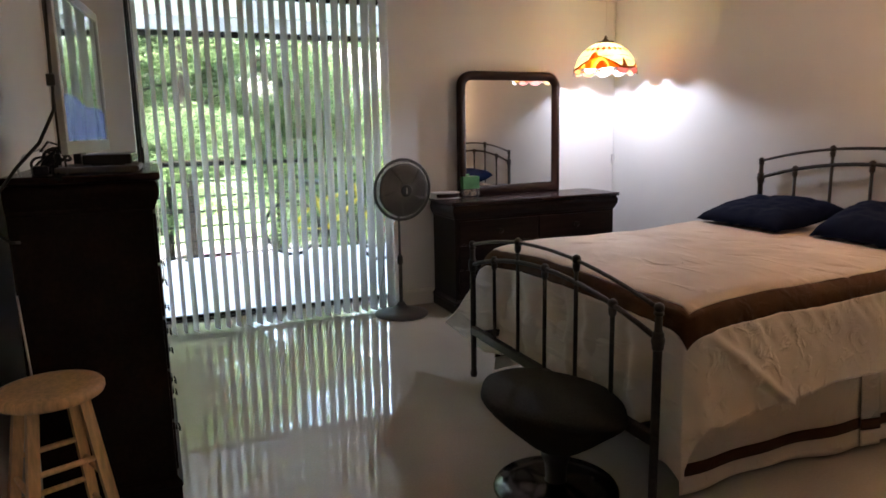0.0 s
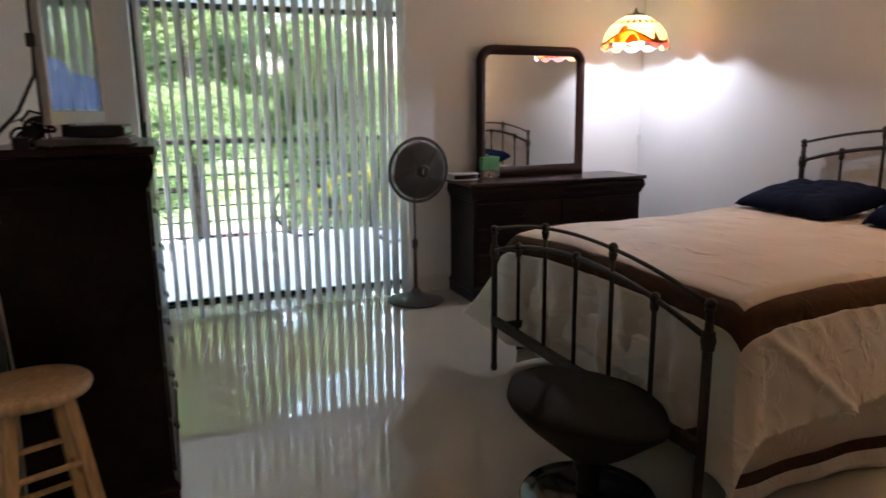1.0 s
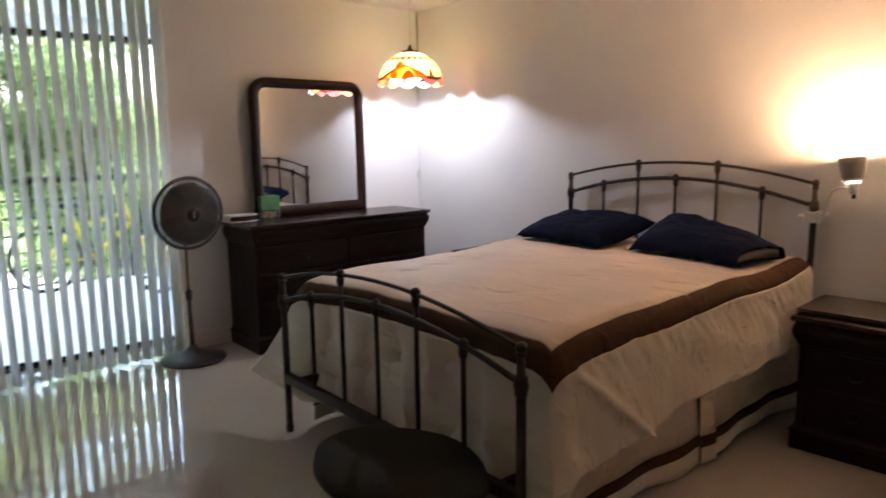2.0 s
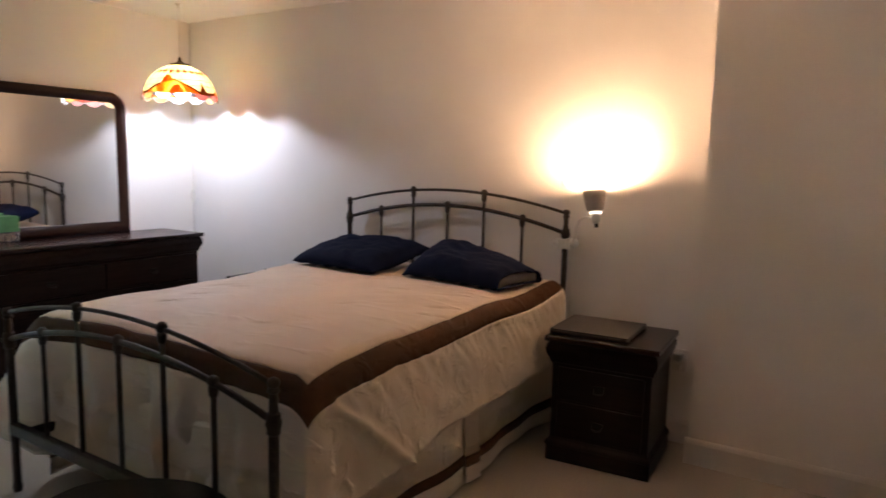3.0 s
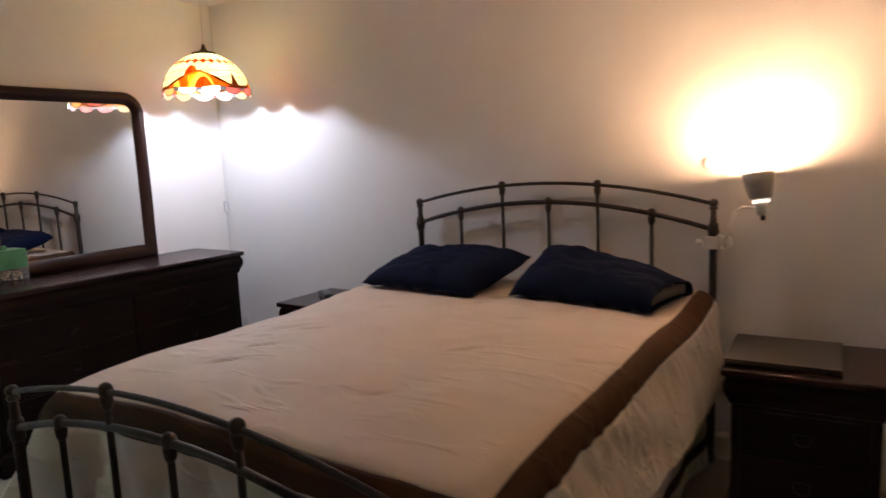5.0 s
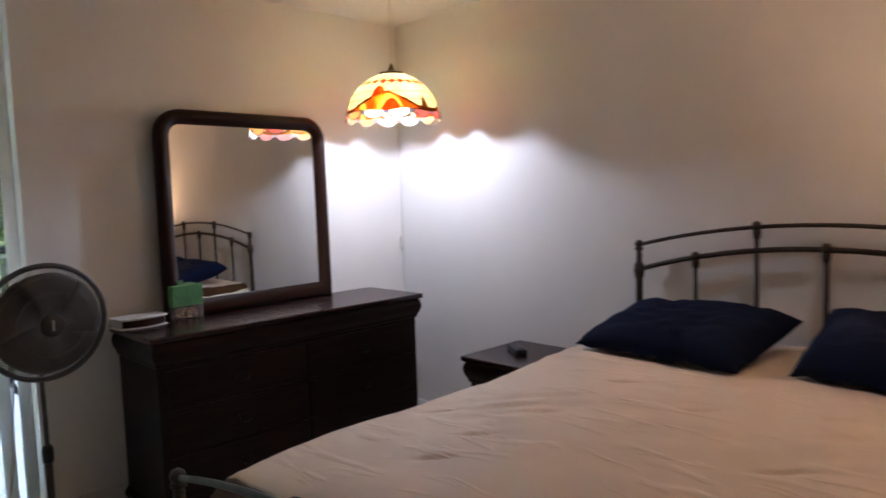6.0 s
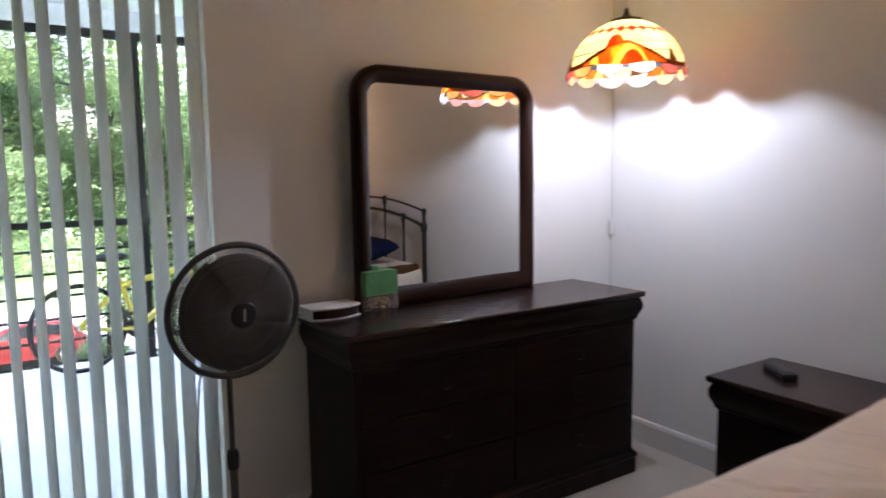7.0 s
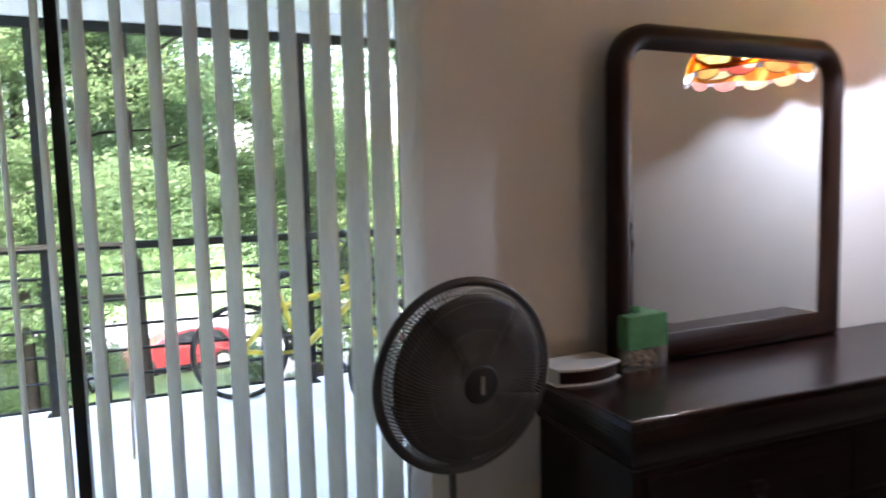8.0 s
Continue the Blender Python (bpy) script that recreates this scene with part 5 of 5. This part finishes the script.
rack = thing("drying_rack", pose(-3.45, 2.75, DK), "light wooden folding rack on the balcony", "rack")
for x in (-0.42, 0.42):
    part("leg", tube([(x, -0.26, 0), (x, 0.10, 1.25)], 0.008, segments=6), TAN, rack)
    part("leg", tube([(x, 0.26, 0), (x, -0.10, 1.25)], 0.008, segments=6), TAN, rack)
for y, z in ((-0.10, 1.24), (0.10, 1.24)):
    part("dowel", tube([(-0.45, y, z), (0.45, y, z)], 0.008, segments=6), TAN, rack)

# ---- the world below and beyond ----
GZ = -5.0
bm = bmesh.new()
n = 90
span = 240.0
vs = {}
for i in range(n + 1):
    for j in range(n + 1):
        x, y = -span + 2 * span * i / n, -span + 2 * span * j / n
        far = max(0.0, math.hypot(x, y) - 45)
        vs[i, j] = bm.verts.new((x, y, GZ + (0.02 * far + 0.5 * noise.noise(Vector((x * 0.02, y * 0.02, 0)))) * (1 if far else 0)))
for i in range(n):
    for j in range(n):
        bm.faces.new((vs[i, j], vs[i + 1, j], vs[i + 1, j + 1], vs[i, j + 1]))
tagged(part("ground", bm, GRASS, smooth=True), "green lawn below the building", "lawn", kind="structure")
tagged(part("road", boxes(((-60, 24.0, GZ - 0.1), (60, 36.0, GZ + 0.02)), ((0.5, 15.0, GZ - 0.1), (20.0, 24.0, GZ + 0.018))), ROAD), "sunlit grey road and parking bay", "road", kind="structure")


def leaf_cloud(store, centre, radius, count, size, gen):
    """Scatter single bent leaves through a clump; store gathers their corners."""
    d = gen.normal(size=(count, 3))
    d /= np.linalg.norm(d, axis=1)[:, None]
    p = np.array(centre) + d * (gen.random(count) ** 0.45)[:, None] * np.array(radius)
    s = size * gen.uniform(0.6, 1.35, count)
    long = gen.normal(size=(count, 3)) * np.array((1, 1, 0.6))
    long /= np.linalg.norm(long, axis=1)[:, None]
    wide = np.cross(long, gen.normal(size=(count, 3)))
    wide /= np.linalg.norm(wide, axis=1)[:, None]
    up = np.cross(long, wide)
    for a, b, c in ((-1, 0, 0), (-0.2, 0.45, 0.08), (1, 0, -0.1), (-0.2, -0.45, 0.08)):
        store.append((p + s[:, None] * (a * long + b * wide + c * up))[:, None, :])


def leaf_mesh(name, store, mat):
    quads = np.concatenate([np.concatenate(store[k:k + 4], axis=1) for k in range(0, len(store), 4)])
    n = len(quads)
    me = bpy.data.meshes.new(name)
    me.from_pydata(quads.reshape(-1, 3).tolist(), [], np.arange(4 * n).reshape(-1, 4).tolist())
    me.materials.append(mat)
    return new(name, me)


def tree(place, height, seed, leaf, label, spread=3.0, count=9000, low=0.25, limbs=20, girth=0.13):
    """A tapered trunk with limbs and a crown of many single leaves."""
    rnd = random.Random(seed)
    t = thing("tree", Matrix.Translation(place), label, "tree")
    bm = bmesh.new()
    lean = Vector((rnd.uniform(-0.5, 0.5), rnd.uniform(-0.5, 0.5), 0))
    spine = [Vector((lean.x * u * u + 0.1 * math.sin(5 * u + seed), lean.y * u * u, height * 0.9 * u)) for u in [k / 8 for k in range(9)]]
    tube(spine, [girth * (1 - 0.85 * k / 8) for k in range(9)], bm, 9)
    tips = []
    for k in range(limbs):
        u = low + (0.92 - low) * (k + rnd.random()) / limbs
        p = spine[min(8, int(u * 8))]
        a = rnd.uniform(0, 6.28)
        reach = spread * (1.1 - 0.6 * u) * rnd.uniform(0.6, 1.1)
        q = p + Vector((reach * math.cos(a), reach * math.sin(a), rnd.uniform(-0.1, 0.5) * reach))
        tube([p, p.lerp(q, 0.5) + Vector((0, 0, 0.2)), q], [0.07 * (1.1 - u), 0.045 * (1.1 - u), 0.012], bm, 6)
        tips += [q, p.lerp(q, 0.6)]
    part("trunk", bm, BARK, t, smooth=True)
    gen = np.random.default_rng(seed)
    store = []
    each = count // (2 * (len(tips) + 3))
    for q in tips + spine[-3:]:
        for _ in range(2):
            c = q + Vector((rnd.gauss(0, 0.45), rnd.gauss(0, 0.45), rnd.gauss(0, 0.35)))
            leaf_cloud(store, c, Vector((0.95, 0.95, 0.5)) * rnd.uniform(0.45, 1.05), each, 0.047, gen)
    leaf_mesh("crown", store, leaf).parent = t
    return t


PLANS = ((-6.5, 9.5, 13.5, 1, LEAF), (-5.0, 11.0, 15.5, 2, LEAF), (-3.15, 9.5, 14.5, 3, LEAF), (0.2, 12.5, 10.5, 4, LEAF), (2.6, 10.5, 8.2, 5, LEAF_PALE), (4.8, 14.5, 8.6, 6, LEAF),
         (-9.5, 13.0, 13.0, 7, LEAF_PALE), (-5.4, 15.5, 16.5, 8, LEAF), (-4.4, 17.0, 17.0, 9, LEAF_PALE), (7.5, 12.0, 8.2, 10, LEAF), (8.5, 19.0, 9.5, 11, LEAF_PALE), (3.0, 20.0, 9.6, 12, LEAF),
         (-12.5, 18.0, 14.0, 13, LEAF), (12.0, 17.0, 9.0, 14, LEAF), (-5.6, 22.5, 10.0, 15, LEAF), (-8.2, 21.5, 10.0, 16, LEAF_PALE), (-0.9, 13.0, 14.5, 23, LEAF), (-3.6, 17.5, 15.0, 24, LEAF_PALE))
for x, y, h, s, leaf in PLANS:
    tree((x, y, GZ), h, s, leaf, "tall leafy tree in bright green leaf", 3.0, 54000, 0.48 if s in (3, 23) else 0.43, girth=0.21 if s == 3 else 0.12)

# low shrubs on the lawn
def shrub(place, size, seed):
    b = thing("shrub", Matrix.Translation(place), "low leafy green shrub on the lawn", "shrub", "lawn shrubs")
    rnd, gen, store, bm = random.Random(seed), np.random.default_rng(seed), [], bmesh.new()
    for k in range(9):
        a, u = rnd.uniform(0, 6.28), rnd.uniform(0.2, 0.8)
        q = Vector((size * u * math.cos(a), size * u * math.sin(a), size * rnd.uniform(0.5, 1.0)))
        tube([(0, 0, 0), q * 0.5 + Vector((0, 0, 0.1)), q], [0.03, 0.018, 0.006], bm, 5)
        leaf_cloud(store, q, (0.45 * size, 0.45 * size, 0.4 * size), 900, 0.045 * max(1.0, size / 1.6), gen)
    part("stems", bm, BARK, b)
    leaf_mesh("crown", store, LEAF if seed % 2 else LEAF_PALE).parent = b


for k, (x, y, size) in enumerate(((-7.2, 16.5, 1.5), (-6.4, 19.5, 1.5), (-8.8, 22.0, 2.6), (-4.9, 14.0, 1.0), (-12.0, 22.5, 2.8), (-6.9, 22.8, 2.2), (-10.4, 24.0, 3.0), (-5.3, 22.6, 1.3), (0.6, 17.0, 1.0), (-0.2, 22.0, 0.9), (2.4, 14.5, 1.2), (-10.5, 18.5, 1.6), (4.6, 22.0, 1.3), (-6.6, 12.5, 1.1))):
    shrub((x, y, GZ), size, 40 + k)

# far woods
store = []
gen = np.random.default_rng(77)
for k in range(190):
    a = gen.uniform(-0.2, 3.34)
    d = gen.uniform(36, 66)
    leaf_cloud(store, (d * math.cos(a), 4 + d * math.sin(a), GZ + gen.uniform(0.5, 7.5)), (4.5, 4.5, 2.6), 800, 0.26, gen)
tagged(leaf_mesh("far_woods", store, LEAF_PALE), "green belt of trees beyond the road", "woods", kind="stuff")


# ---- red car on the road ----
def car(m, paint, label):
    c = thing("car", m, label, "car")
    bm = bmesh.new()
    outline = ((-2.05, 0.35), (-2.10, 0.62), (-2.00, 0.88), (-1.90, 1.00), (-1.55, 1.38), (-1.2, 1.50), (-0.2, 1.53), (0.45, 1.42), (1.10, 1.02), (1.75, 0.92), (2.05, 0.75), (2.12, 0.55), (2.08, 0.35), (1.75, 0.28), (-1.75, 0.28))
    rings = []
    for y, f in ((-0.86, 0.90), (-0.80, 1.0), (0.80, 1.0), (0.86, 0.90)):
        ring = []
        for a, b in outline:
            inset = max(0.0, b - 0.95) * 0.28
            yy = y - math.copysign(inset, y)
            ring.append(bm.verts.new((a * (0.985 if f < 1 else 1), yy, 0.28 + (b - 0.28) * (0.985 if f < 1 else 1))))
        rings.append(ring)
    for a, b in zip(rings, rings[1:]):
        for i in range(len(a)):
            j = (i + 1) % len(a)
            bm.faces.new((a[i], a[j], b[j], b[i]))
    bm.faces.new(rings[0])
    bm.faces.new(rings[-1])
    part("body", bm, paint, c)
    for side in (-1, 1):
        for pts in (((-1.50, 1.06), (-1.25, 1.36), (-0.62, 1.42), (-0.62, 1.06)), ((-0.54, 1.06), (-0.54, 1.42), (-0.2, 1.43), (0.35, 1.33), (0.82, 1.06))):
            bm = bmesh.new()
            v0 = [bm.verts.new((a, side * (0.862 - max(0.0, b - 0.95) * 0.28 + 0.004), b)) for a, b in pts]
            v1 = [bm.verts.new((a, side * (0.845 - max(0.0, b - 0.95) * 0.28), b)) for a, b in pts]
            bm.faces.new(v0)
            bm.faces.new(v1)
            for i in range(len(pts)):
                bm.faces.new((v0[i], v0[(i + 1) % len(pts)], v1[(i + 1) % len(pts)], v1[i]))
            part("side_window", bm, CARGLASS, c, "tinted window")
        for x in (-1.30, 1.32):
            wh = part("wheel", tube([(x, side * 0.70, 0.33), (x, side * 0.895, 0.33)], 0.33, segments=28), RUBBER, c, "black tyre")
            part("rim", tube([(x, side * 0.88, 0.33), (x, side * 0.905, 0.33)], [0.215, 0.20], segments=24), SILVER, wh, "silver rim")
    return c


car(pose(-2.48, 24.75, GZ + 0.02, 0, 0, 184), RED, "red hatchback parked along the road")
car(pose(6.2, 18.5, GZ + 0.018, 0, 0, 75), WHITE, "white hatchback parked in the bay")
